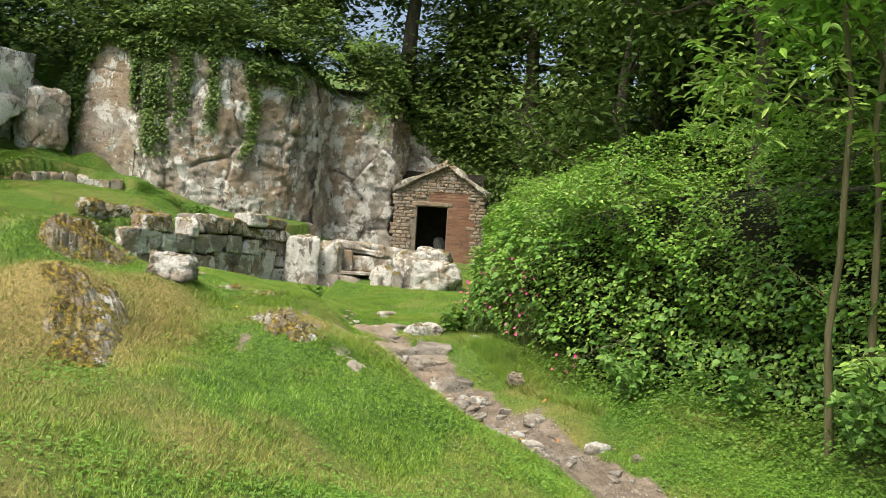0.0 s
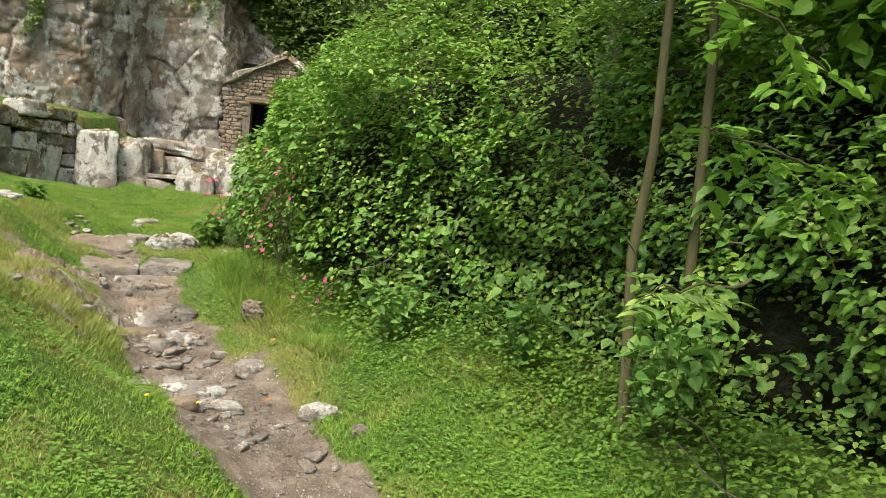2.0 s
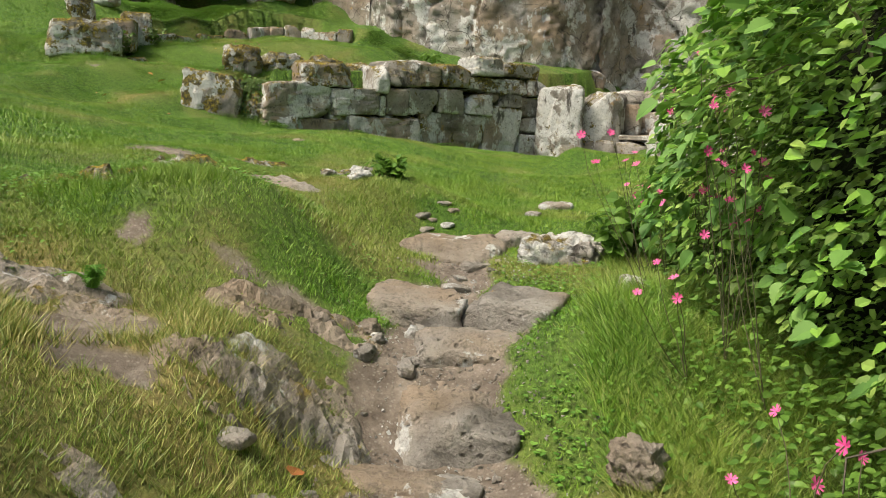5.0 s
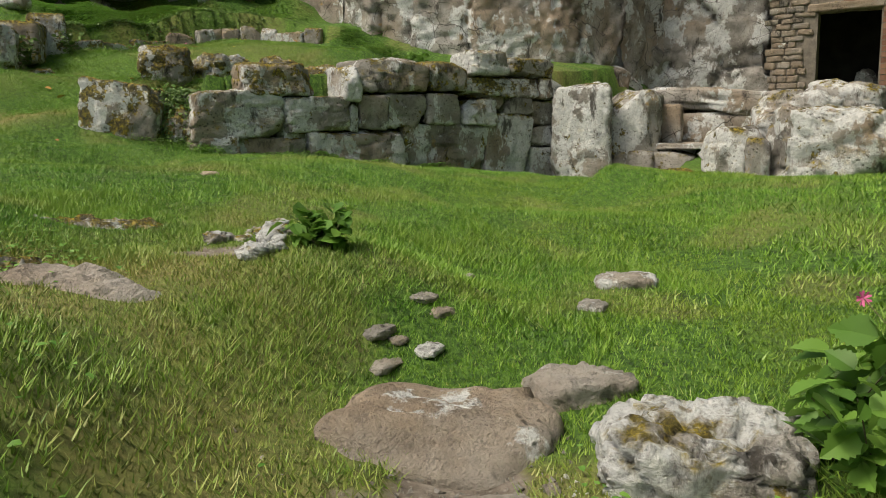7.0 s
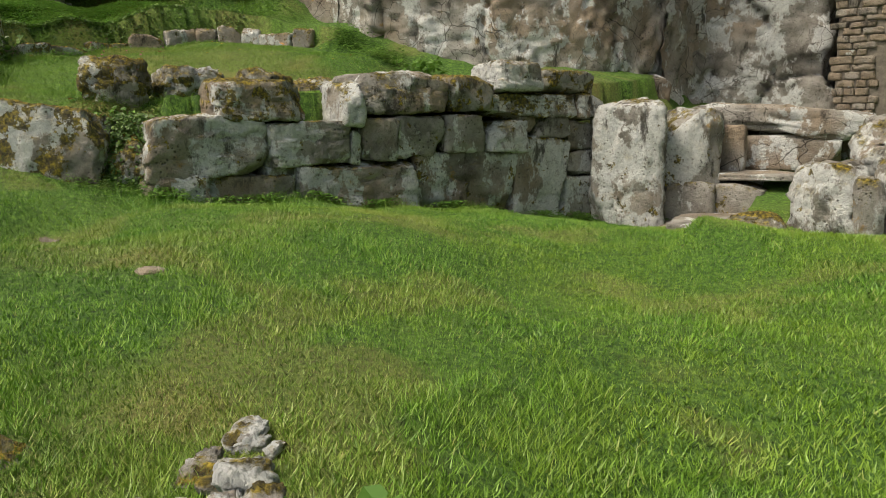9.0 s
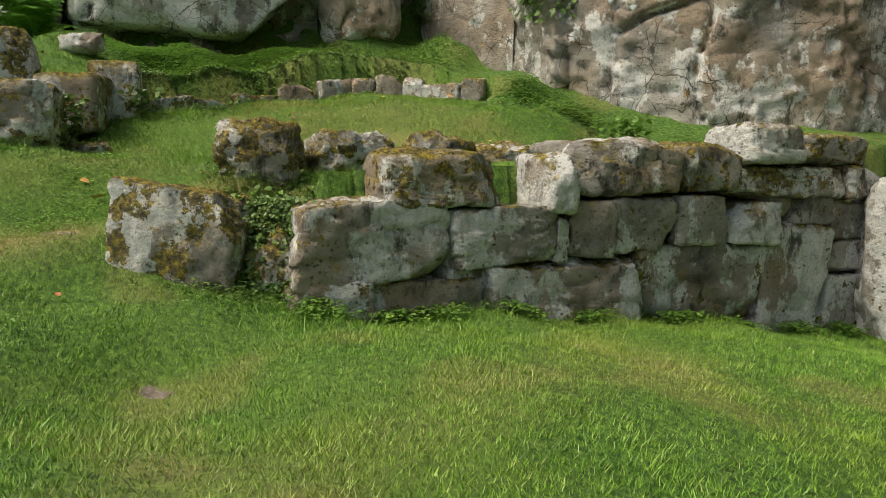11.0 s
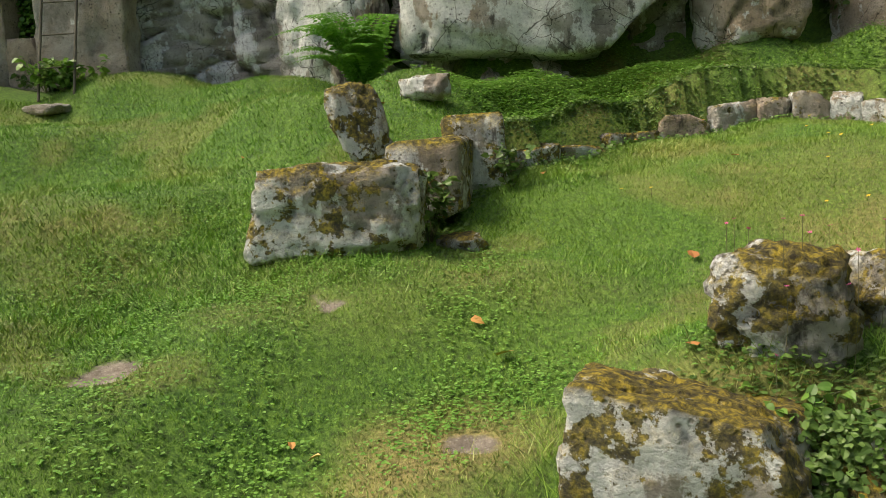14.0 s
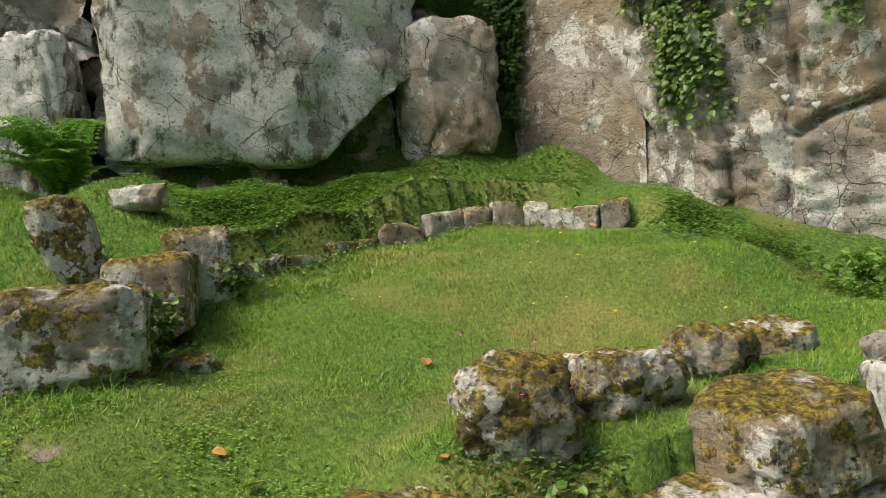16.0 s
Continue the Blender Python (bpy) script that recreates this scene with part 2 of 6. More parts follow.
# near-black stone: its colour stands for shade in wall joints and the doorway
_n = Nodes("shade_black_stone", 0.95)
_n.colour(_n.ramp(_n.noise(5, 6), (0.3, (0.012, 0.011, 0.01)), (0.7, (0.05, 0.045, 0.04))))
MAT["shade_black"] = _n.m

# ---- mesh helpers ----


def mesh_from(name, verts, faces, mat, smooth_shade=True, attrs=()):
    """A mesh from number arrays: verts (n, 3), faces (m, 3 or 4)."""
    me = bpy.data.meshes.new(name)
    verts, faces = np.asarray(verts, dtype=np.float32), np.asarray(faces, dtype=np.int32)
    k = faces.shape[1]
    me.vertices.add(len(verts))
    me.vertices.foreach_set("co", verts.ravel())
    me.loops.add(faces.size)
    me.loops.foreach_set("vertex_index", faces.ravel())
    me.polygons.add(len(faces))
    me.polygons.foreach_set("loop_start", np.arange(0, faces.size, k, dtype=np.int32))
    me.polygons.foreach_set("loop_total", np.full(len(faces), k, dtype=np.int32))
    me.polygons.foreach_set("use_smooth", np.full(len(faces), smooth_shade))
    for key, values in attrs:
        a = me.attributes.new(key, "FLOAT", "POINT")
        a.data.foreach_set("value", np.asarray(values, dtype=np.float32))
    me.materials.append(mat)
    me.update(calc_edges=True)
    me.validate()
    return me


def thing(name, label, category, at=(0, 0, 0), group="", kind=""):
    ob = new(name)
    ob.empty_display_size = 0.1
    ob.location = at
    return tagged(ob, label, category, group, kind)


def put(name, me, parent=None, at=None, label="", category="", group="", kind=""):
    """Links a mesh; as a part, its mesh is given in the world's or its parent's own place."""
    ob = new(name, me)
    if at is not None:
        ob.matrix_basis = at
    if parent is not None:
        ob.parent = parent
    return tagged(ob, label, category, group, kind)


def grid_faces(nu, nv, wrap=False):
    a = np.arange(nu * nv).reshape(nu, nv)
    if wrap:
        a = np.vstack([a, a[:1]])
    return np.stack([a[:-1, :-1].ravel(), a[1:, :-1].ravel(), a[1:, 1:].ravel(), a[:-1, 1:].ravel()], 1)


def _cube(n):
    """A cube's surface, n cells an edge, as shared points."""
    idx, verts, faces = {}, [], []
    for ax in range(3):
        for s in (0, n):
            for i in range(n):
                for j in range(n):
                    q = []
                    for a, b in ((i, j), (i + 1, j), (i + 1, j + 1), (i, j + 1)):
                        c = [0, 0, 0]
                        c[ax], c[(ax + 1) % 3], c[(ax + 2) % 3] = s, a, b
                        c = tuple(c)
                        if c not in idx:
                            idx[c] = len(verts)
                            verts.append(c)
                        q.append(idx[c])
                    faces.append(q if s else q[::-1])
    return np.array(verts) / n * 2 - 1, np.array(faces)


CUBE = {n: _cube(n) for n in (5, 8, 14, 26)}


def stone_mesh(name, size, seed, mat, detail=8, box=5.0, rough=0.06, skew=0.12, chips=4, cuts=()):
    """A quarried or weathered stone: a rounded block with skewed corners, knocked-off edges and a rough face."""
    rnd = np.random.RandomState(seed)
    v, f = CUBE[detail]
    v = v / ((np.abs(v) ** box).sum(1) ** (1 / box))[:, None]
    corner = rnd.uniform(-skew, skew, (2, 2, 2, 3))
    w = (v + 1) / 2
    off = np.zeros_like(v)
    for i in (0, 1):
        for j in (0, 1):
            for k in (0, 1):
                ww = (w[:, 0] if i else 1 - w[:, 0]) * (w[:, 1] if j else 1 - w[:, 1]) * (w[:, 2] if k else 1 - w[:, 2])
                off += ww[:, None] * corner[i, j, k]
    v = v + off
    for _ in range(chips):
        d = rnd.normal(size=3)
        d /= np.linalg.norm(d)
        lim = rnd.uniform(0.72, 0.98) * (v @ d).max()
        over = np.maximum(v @ d - lim, 0)
        v = v - over[:, None] * d * 0.95
    for d, lim in cuts:
        d = np.array(d) / np.linalg.norm(d)
        v = v - np.maximum(v @ d - lim, 0)[:, None] * d
    half = np.array(size) / 2
    p = v * half
    nrm = v / np.linalg.norm(v, axis=1)[:, None]
    m = float(half.mean())
    shift = fbm(p / m * 1.1 + seed * 3.7, 5, seed, 0.55) * rough * m
    val, gap, tip = cells(p / m * 1.7 + seed * 1.3, seed)
    shift = shift * 0.6 + ((val - 0.5) * 1.0 + tip * 2.4) * rough * m - smooth(0.10, 0.0, gap) * rough * 0.9 * m
    val, gap, tip = cells(p / m * 4.5 + seed * 0.7, seed + 31)
    shift += ((val - 0.5) * 0.5 + tip * 1.0 - 0.3 * smooth(0.12, 0.0, gap)) * rough * m
    return mesh_from(name, p + nrm * shift[:, None], f, mat)


# ---- ground levels ----
CLIFF = np.array([(9, 15.0), (4.5, 20.2), (1.2, 21.6), (-1.3, 21.7), (-1.6, 20.2), (-3.1, 20.3), (-3.45, 19.2), (-3.95, 18.3), (-5.0, 17.6), (-6.5, 17.25), (-8.1, 17.75),
                  (-8.8, 17.35), (-9.5, 16.1), (-10.0, 15.1), (-10.5, 14.5), (-11.5, 14.6), (-12.3, 14.2), (-13.4, 12.8), (-14.4, 10.8), (-16.0, 5.0)])
WALL = np.array([(-3.4, 18.6), (-3.6, 17.4), (-4.2, 16.05), (-4.5, 15.1), (-5.05, 14.05), (-5.42, 13.15), (-5.5, 12.95)])
LOW = np.array([(-7.05, 16.98), (-7.35, 16.85), (-7.9, 16.68), (-8.35, 16.2), (-8.85, 15.3), (-8.85, 14.4), (-8.62, 13.6), (-8.25, 12.9), (-8.0, 12.75)])
SPOTS = np.array([
    (0.3, 0.1, 0.0), (1.7, 3.0, -0.12), (1.6, 5.0, -0.02), (1.3, 6.2, 0.04), (0.6, 6.6, 0.05), (0.15, 7.4, 0.16), (-0.2, 8.35, 0.42), (-0.6, 9.3, 0.57),
    (-0.8, 10.8, 0.65), (-1.75, 12.8, 0.72), (-3.1, 16.2, 0.6), (-1.2, 15.8, 0.72), (0.6, 15.0, 0.82), (0.1, 4.3, 0.30), (-0.6, 5.0, 0.57), (-0.85, 6.0, 0.84),
    (-0.62, 7.2, 0.62), (-1.4, 8.1, 1.02), (-1.75, 9.8, 0.88), (2.3, 5.6, 0.1), (2.3, 6.7, 0.36), (1.25, 7.1, 0.27), (3.5, 5.5, 0.35), (0.7, 8.6, 0.6),
    (-4.9, 11.7, 0.98), (-5.7, 11.8, 1.18), (-6.5, 12.0, 1.5), (-7.9, 11.7, 1.82)])
SPOTS = np.vstack([SPOTS, np.array([
    (-7.7, 11.1, 1.67), (-10.7, 11.1, 2.3), (-9.9, 11.8, 2.35), (-10.6, 13.4, 3.0), (-7.4, 13.3, 1.92), (-8.35, 14.5, 2.26), (-5.95, 12.9, 1.85), (-6.4, 11.4, 1.33),
    (-6.4, 16.3, 2.38), (-4.8, 13.6, 1.06), (-4.1, 15.0, 0.87), (-8.6, 16.4, 3.02), (-9.7, 14.5, 2.98), (-8.1, 17.4, 3.4), (-3.2, 9.0, 1.05), (-3.0, 4.5, 1.0),
    (-6.0, 8.0, 1.3), (3.0, 10.0, 0.8), (5.0, 2.0, 0.2), (-5.2, 16.4, 1.95), (-5.05, 14.9, 1.88), (-5.85, 13.6, 1.85), (-12, 11.5, 2.85),
    (-9.1, 15.3, 2.7), (-9.15, 14.4, 2.6), (-8.5, 16.55, 2.95), (-8.0, 17.0, 2.92), (-7.3, 17.15, 2.74), (-8.45, 15.2, 2.42), (-7.95, 16.2, 2.58), (-7.1, 16.4, 2.52), (-8.55, 12.7, 2.3),
    (-2.2, 6.3, 1.22), (-1.75, 4.4, 0.72), (-2.35, 5.1, 1.3), (-3.2, 6.6, 1.6), (-3.6, 4.6, 1.3), (-1.4, 5.3, 0.72), (-4.8, 7.8, 1.5), (-1.05, 6.15, 1.05)])])
SPOTS = np.vstack([SPOTS, np.array([
    (-9.3, 16.0, 3.1), (-9.75, 15.1, 3.16), (-8.9, 16.9, 3.45), (-8.65, 14.4, 2.38), (-8.6, 15.2, 2.48), (-8.1, 16.2, 2.62), (-10.2, 14.2, 3.2), (-7.3, 17.35, 2.92), (-9.55, 15.2, 2.95), (-12.0, 13.6, 3.3), (-13, 12.4, 3.45), (-13.8, 10.8, 3.4), (-14.5, 8.0, 3.0), (-7.9, 12.35, 1.98), (-5.15, 12.45, 1.06), (-5.5, 12.35, 1.18), (-4.92, 13.2, 1.04), (-4.45, 14.2, 0.95), (-3.75, 15.8, 0.69)])])


def crosses(x, y, sx, sy, line):
    """Where the way from (x, y) to one spot crosses a broken line."""
    hit = np.zeros(len(x), dtype=bool)
    for (ax, ay), (bx, by) in zip(line[:-1], line[1:]):
        d1 = (bx - ax) * (y - ay) - (by - ay) * (x - ax)
        d2 = (bx - ax) * (sy - ay) - (by - ay) * (sx - ax)
        d3 = (sx - x) * (ay - y) - (sy - y) * (ax - x)
        d4 = (sx - x) * (by - y) - (sy - y) * (bx - x)
        hit |= (d1 * d2 < 0) & (d3 * d4 < 0)
    return hit


def line_distance(x, y, line):
    """Distance to a broken line; below zero on the right-hand side when one walks along it."""
    best = np.full(len(x), 1e9)
    sign = np.ones(len(x))
    for (ax, ay), (bx, by) in zip(line[:-1], line[1:]):
        dx, dy = bx - ax, by - ay
        t = np.clip(((x - ax) * dx + (y - ay) * dy) / (dx * dx + dy * dy), 0, 1)
        d = np.hypot(x - ax - t * dx, y - ay - t * dy)
        near = d < best - 1e-6
        sign = np.where(near, np.sign(dx * (y - ay) - dy * (x - ax)), sign)
        best = np.minimum(best, d)
    return best * sign


def level(x, y):
    """Height of the ground at (x, y) arrays."""
    x, y = np.atleast_1d(np.asarray(x, float)), np.atleast_1d(np.asarray(y, float))
    num, den = np.zeros(len(x)), np.full(len(x), 1e-9)
    k = np.where((x > -11) & (x < -2) & (y > 9) & (y < 20))[0]
    for sx, sy, sz in SPOTS:
        w = ((x - sx) ** 2 + (y - sy) ** 2 + 0.06) ** -1.6
        if -11 < sx < -2 and 9 < sy < 20:
            w[k] = np.where(crosses(x[k], y[k], sx, sy, WALL) | crosses(x[k], y[k], sx, sy, LOW), w[k] * 1e-6, w[k])
        num += w * sz
        den += w
    z = num / den
    z += 0.025 * fbm(pts3(x * 1.3, y * 1.3), 3, 5) + 0.008 * fbm(pts3(x * 7, y * 7), 2, 9)
    back = -line_distance(x, y, CLIFF)
    z += smooth(0.25, 1.2, back) * (5.4 - z) * (back > 0) + np.clip(back - 1, 0, 60) * 0.25
    return z

# ---- ground: one sheet to the horizon ----
PATHLINE = np.array([(2.6, -6), (2.2, 0.0), (1.95, 3.0), (1.6, 4.8), (1.05, 6.1), (0.55, 6.95), (0.15, 7.75), (-0.2, 8.45), (-0.5, 9.1)])
BARE = ((-1.85, 9.75, 0.32), (-7.85, 11.65, 0.22), (-7.55, 12.1, 0.16), (-7.65, 11.15, 0.22), (-6.45, 12.1, 0.2), (-4.95, 11.7, 0.14), (-2.75, 16.5, 0.55), (-2.2, 16.2, 0.6),
        (-2.3, 15.4, 0.3), (-0.75, 7.1, 0.4), (-0.45, 6.9, 0.3), (-1.0, 7.7, 0.4), (-0.55, 7.75, 0.35), (-0.9, 6.2, 0.28), (-0.3, 6.0, 0.1), (-1.3, 5.6, 0.3), (-2.7, 9.0, 0.4))


def soil(x, y):
    """Bare earth, 0 to 1: the trodden path, the worn bank beside it and scuffed patches."""
    d = np.abs(line_distance(x, y, PATHLINE))
    w = 0.30 - 0.12 * smooth(7, 9.0, y) + 0.13 * vnoise(pts3(x * 2.6, y * 2.6), 3) + 0.06 * vnoise(pts3(x * 8, y * 8), 4)
    s = smooth(w + 0.16, w - 0.12, d)
    b = 0.5 + 0.75 * fbm(pts3(x * 5, y * 5), 3, 14)
    for bx, by, r in BARE:
        s = np.maximum(s, b * smooth(r, 0.25 * r, np.hypot(x - bx, y - by)))
    return s


def dry(x, y):
    """Parched grass, 0 to 1: on the mound, the bank and near stones."""
    d = 0.6 * smooth(1.0, 0.5, np.hypot((x + 0.6) / 1.05, (y - 6.8) / 1.2)) + 0.9 * smooth(1.1, 0.5, np.hypot((x + 2.2) / 0.9, (y - 5.2) / 1.2)) + 0.3 * smooth(0.7, 0.2, np.hypot(x + 1.75, y - 9.3))
    d += 0.6 * smooth(0.45, 0.1, np.hypot(x + 5.75, y - 12.75)) + 0.5 * smooth(0.5, 0.1, np.hypot(x + 6.5, y - 12.0))
    d += 0.2 * smooth(0.25, 0.6, soil(x, y)) + 0.25 * smooth(0.35, 0.8, fbm(pts3(x * 0.8, y * 0.8), 3, 31))
    d += 0.42 * smooth(9, 6, y) * smooth(-0.1, 0.6, fbm(pts3(x * 1.7, y * 1.7), 3, 33)) * smooth(1.6, 0.9, x) + 0.3 * smooth(0.15, 0.6, fbm(pts3(x * 2.3, y * 2.3), 3, 34))
    return np.clip(d, 0, 1)


def ramp_axis(lo, hi, step, far):
    a = list(np.arange(lo, hi, step))
    s, p = step, hi
    right = []
    while p < far:
        right.append(p)
        s *= 1.22
        p += s
    left, s, p = [], step, lo
    while p > -far:
        s *= 1.22
        p -= s
        left.append(p)
    return np.array(left[::-1] + a + right)


gx, gy = ramp_axis(-12.5, 5, 0.075, 900), ramp_axis(-1.0, 19.5, 0.075, 900)
GX, GY = [a.ravel() for a in np.meshgrid(gx, gy, indexing="ij")]
GZ = level(GX, GY) - 0.03 * smooth(0.3, 0.8, soil(GX, GY))
ground = put("ground", mesh_from("ground", np.stack([GX, GY, GZ], 1), grid_faces(len(gx), len(gy)), MAT["ground"], True, (("soil", soil(GX, GY)), ("dry", dry(GX, GY)))),
             label="sloping mown turf with a worn earth path", category="ground", kind="structure")
FLOOR = GZ.reshape(len(gx), len(gy))


def height(x, y):
    """Height of the built sheet."""
    x, y = np.atleast_1d(np.asarray(x, float)), np.atleast_1d(np.asarray(y, float))
    i = np.clip(np.searchsorted(gx, x) - 1, 0, len(gx) - 2)
    j = np.clip(np.searchsorted(gy, y) - 1, 0, len(gy) - 2)
    u, v = (x - gx[i]) / (gx[i + 1] - gx[i]), (y - gy[j]) / (gy[j + 1] - gy[j])
    return (FLOOR[i, j] * (1 - u) + FLOOR[i + 1, j] * u) * (1 - v) + (FLOOR[i, j + 1] * (1 - u) + FLOOR[i + 1, j + 1] * u) * v


# ---- cliff ----
def resample(line, step):
    out = []
    for a, b in zip(line[:-1], line[1:]):
        k = max(1, int(np.hypot(*(b - a)) / step))
        out += [a + (b - a) * i / k for i in range(k)]
    out = np.array(out + [line[-1]])
    for _ in range(2):
        out[1:-1] = (out[:-2] + 2 * out[1:-1] + out[2:]) / 4
    return out


TOPX = np.array([-24, -16, -11.5, -10, -9.1, -8.7, -8.2, -6.5, -4.0, -3.2, -2.2, -1.2, -0.4, 1.0, 9])
TOPZ = np.array([5.0, 5.4, 6.2, 6.1, 5.0, 6.0, 6.5, 6.2, 6.1, 5.9, 6.0, 5.4, 4.4, 4.0, 3.4])


def cliff_sheet(line, step, mat, name, label, block=1.0, relief=1.0, lean=0.0, seed=0):
    """A rock face that follows a line on plan: joints, ledges and broken blocks; its top runs back into the hill."""
    p = resample(np.asarray(line, float), step)
    t = np.gradient(p, axis=0)
    nrm = np.stack([-t[:, 1], t[:, 0]], 1)
    nrm /= np.linalg.norm(nrm, axis=1)[:, None]
    top = np.interp(p[:, 0], TOPX, TOPZ) + 0.25 * vnoise(pts3(p[:, 0] * 1.5, p[:, 1] * 1.5), seed + 2)
    foot = height(p[:, 0] + nrm[:, 0] * 0.3, p[:, 1] + nrm[:, 1] * 0.3) - 0.35
    nv = int(6.0 / step)
    v = np.linspace(0, 1, nv)
    Z = foot[:, None] + (top - foot)[:, None] * v[None]
    X, Y = np.repeat(p[:, 0:1], nv, 1), np.repeat(p[:, 1:2], nv, 1)
    q = np.stack([X.ravel(), Y.ravel(), Z.ravel()], 1)
    c1, g1, t1 = cells(q * (0.95 * block, 0.95 * block, 0.62 * block) + 0.12 * fbm(q * 1.2, 2, seed)[:, None], seed)
    c2, g2, t2 = cells(q * (2.4 * block, 2.4 * block, 2.9 * block) + 0.1 * fbm(q * 3, 2, seed + 5)[:, None], seed + 3)
    c3, g3, t3 = cells(q * (6.5, 6.5, 8.5) + 0.1 * fbm(q * 5, 2, seed + 6)[:, None], seed + 4)
    d = 0.26 * (c1 - 0.5) + 0.45 * t1 - 0.16 * smooth(0.05, 0.0, g1) + 0.09 * (c2 - 0.5) + 0.16 * t2 - 0.05 * smooth(0.06, 0.0, g2) + 0.03 * (c3 - 0.5) + 0.06 * t3
    d = relief * (d + 0.05 * fbm(q * 0.9, 3, seed + 8) + 0.03 * fbm(q * 9, 4, seed + 9, 0.65))
    d = d.reshape(len(p), nv)
    d -= 0.5 * smooth(0.9, 1.0, v)[None] + lean * (Z - foot[:, None])
    X, Y = X + nrm[:, 0:1] * d, Y + nrm[:, 1:2] * d
    back = np.array([0.4, 1.0, 2.0, 3.5])
    X = np.hstack([X, X[:, -1:] - nrm[:, 0:1] * back])
    Y = np.hstack([Y, Y[:, -1:] - nrm[:, 1:2] * back])
    Z = np.hstack([Z, Z[:, -1:] + back * 0.12])
    verts = np.stack([X.ravel(), Y.ravel(), Z.ravel()], 1)
    put(name, mesh_from(name, verts, grid_faces(len(p), nv + 4)[:, ::-1], mat), label=label, category="rock face", kind="structure")
    return X[:, :nv], Y[:, :nv], Z[:, :nv], nrm


SHEETS = [
    cliff_sheet(CLIFF[0:7], 0.055, MAT["cliff"], "cliff_right", "jointed grey and ochre limestone cliff beside the shed", 0.85, 0.75, 0.0, 11),
    cliff_sheet(CLIFF[5:11], 0.05, MAT["cliff"], "cliff_middle", "weathered grey limestone cliff with white streaks and deep cracks", 0.8, 0.62, 0.03, 23),
    cliff_sheet(np.array([(-7.2, 17.5), (-7.7, 17.55), (-8.3, 17.65), (-8.75, 17.75)]), 0.05, MAT["buff"], "cliff_panel", "smooth buff limestone panel with pale blue stains", 0.7, 0.22, 0.03, 37),
    cliff_sheet(CLIFF[10:16] + (-0.3, 0.35), 0.07, MAT["cliff"], "cliff_gully", "shaded recess in the limestone cliff", 1.0, 1.0, 0.0, 41),
    cliff_sheet(CLIFF[15:19], 0.07, MAT["cliff"], "cliff_left", "rough grey limestone cliff foot", 1.0, 1.2, 0.0, 53),
]


def boulder(name, label, at, size, seed, mat, turn=0, detail=14, box=4.0, rough=0.1, skew=0.18, tilt=(0, 0), category="boulder", group="", sink=0.0, cuts=()):
    me = stone_mesh(name, size, seed, MAT[mat], detail, box, rough, skew, 7, cuts)
    return put(name, me, at=pose(at[0], at[1], at[2] + size[2] / 2 - sink, tilt[0], tilt[1], turn), label=label, category=category, group=group)


boulder("overhanging_boulder", "huge grey limestone boulder leaning over the turf", (-10.45, 15.85, 3.3), (2.8, 1.6, 2.2), 71, "big", 58, 26, 14.0, 0.045, 0.08, (0, 0), cuts=(((0.75, 0, -0.66), 0.86),), sink=0.02)
boulder("lodged_boulder", "buff boulder wedged between two rock faces", (-9.05, 17.0, 3.4), (0.95, 0.9, 1.3), 72, "buff", 50, 26, 6.0, 0.06, sink=0.1)
boulder("fallen_boulder", "small grey boulder at the cliff foot", (-12.0, 14.25, 3.0), (1.1, 0.8, 1.7), 73, "big", 40, 26, 7.0, 0.08, sink=0.1)
boulder("spring_boulder", "large lichened limestone boulder before the shed", (-0.35, 15.95, 0.65), (1.35, 1.0, 0.95), 75, "pale", 8, 26, 4.5, 0.09, 0.2, sink=0.12)
boulder("spring_boulder", "split pale limestone boulder beside the spring", (-1.25, 15.95, 0.65), (0.5, 0.7, 0.72), 76, "pale", -6, 14, 5.0, 0.1, 0.15, sink=0.12)
boulder("spring_boulder", "narrow cracked white stone between two boulders", (-0.98, 15.75, 0.65), (0.22, 0.5, 0.6), 77, "pale", 4, 8, 5.0, 0.08, sink=0.08)
boulder("spring_boulder", "white boulder resting behind the spring stones", (-0.75, 16.25, 1.1), (0.75, 0.6, 0.5), 78, "pale", 10, 14, 4.0, 0.1)
boulder("spring_boulder", "rounded pale stone below the shed door", (-0.3, 16.55, 1.25), (0.7, 0.6, 0.45), 79, "wall", -15, 14, 4.0, 0.12)
boulder("mossy_boulder", "low round mossy stone on the earth before the spring", (-1.75, 15.75, 0.65), (0.5, 0.4, 0.28), 80, "mossy", 0, 14, 2.6, 0.08, sink=0.05)

# ---- rock pillar at the end of the retaining wall and the stone spring chest ----
boulder("rock_pillar", "square pale rock pillar with white lichen", (-3.18, 16.84, 0.55), (0.7, 0.95, 1.34), 81, "pale", 22, 26, 9.0, 0.05, 0.1, sink=0.1)
boulder("rock_pillar", "brown rock block beside the pillar", (-2.62, 17.2, 0.6), (0.6, 0.8, 1.2), 82, "wall", 10, 14, 8.0, 0.07, 0.1, sink=0.1)
chest = thing("spring_chest", "old stone spring chest with upright slabs and a flat sill", "spring", (0, 0, 0))


def slab(name, at, size, seed, mat, parent, turn=0, tilt=(0, 0), label="", detail=8, box=12.0, rough=0.035):
    me = stone_mesh(name, size, seed, MAT[mat], detail, box, rough, 0.05, 3)
    return put(name, me, parent, pose(at[0], at[1], at[2] + size[2] / 2, tilt[0], tilt[1], turn), label)


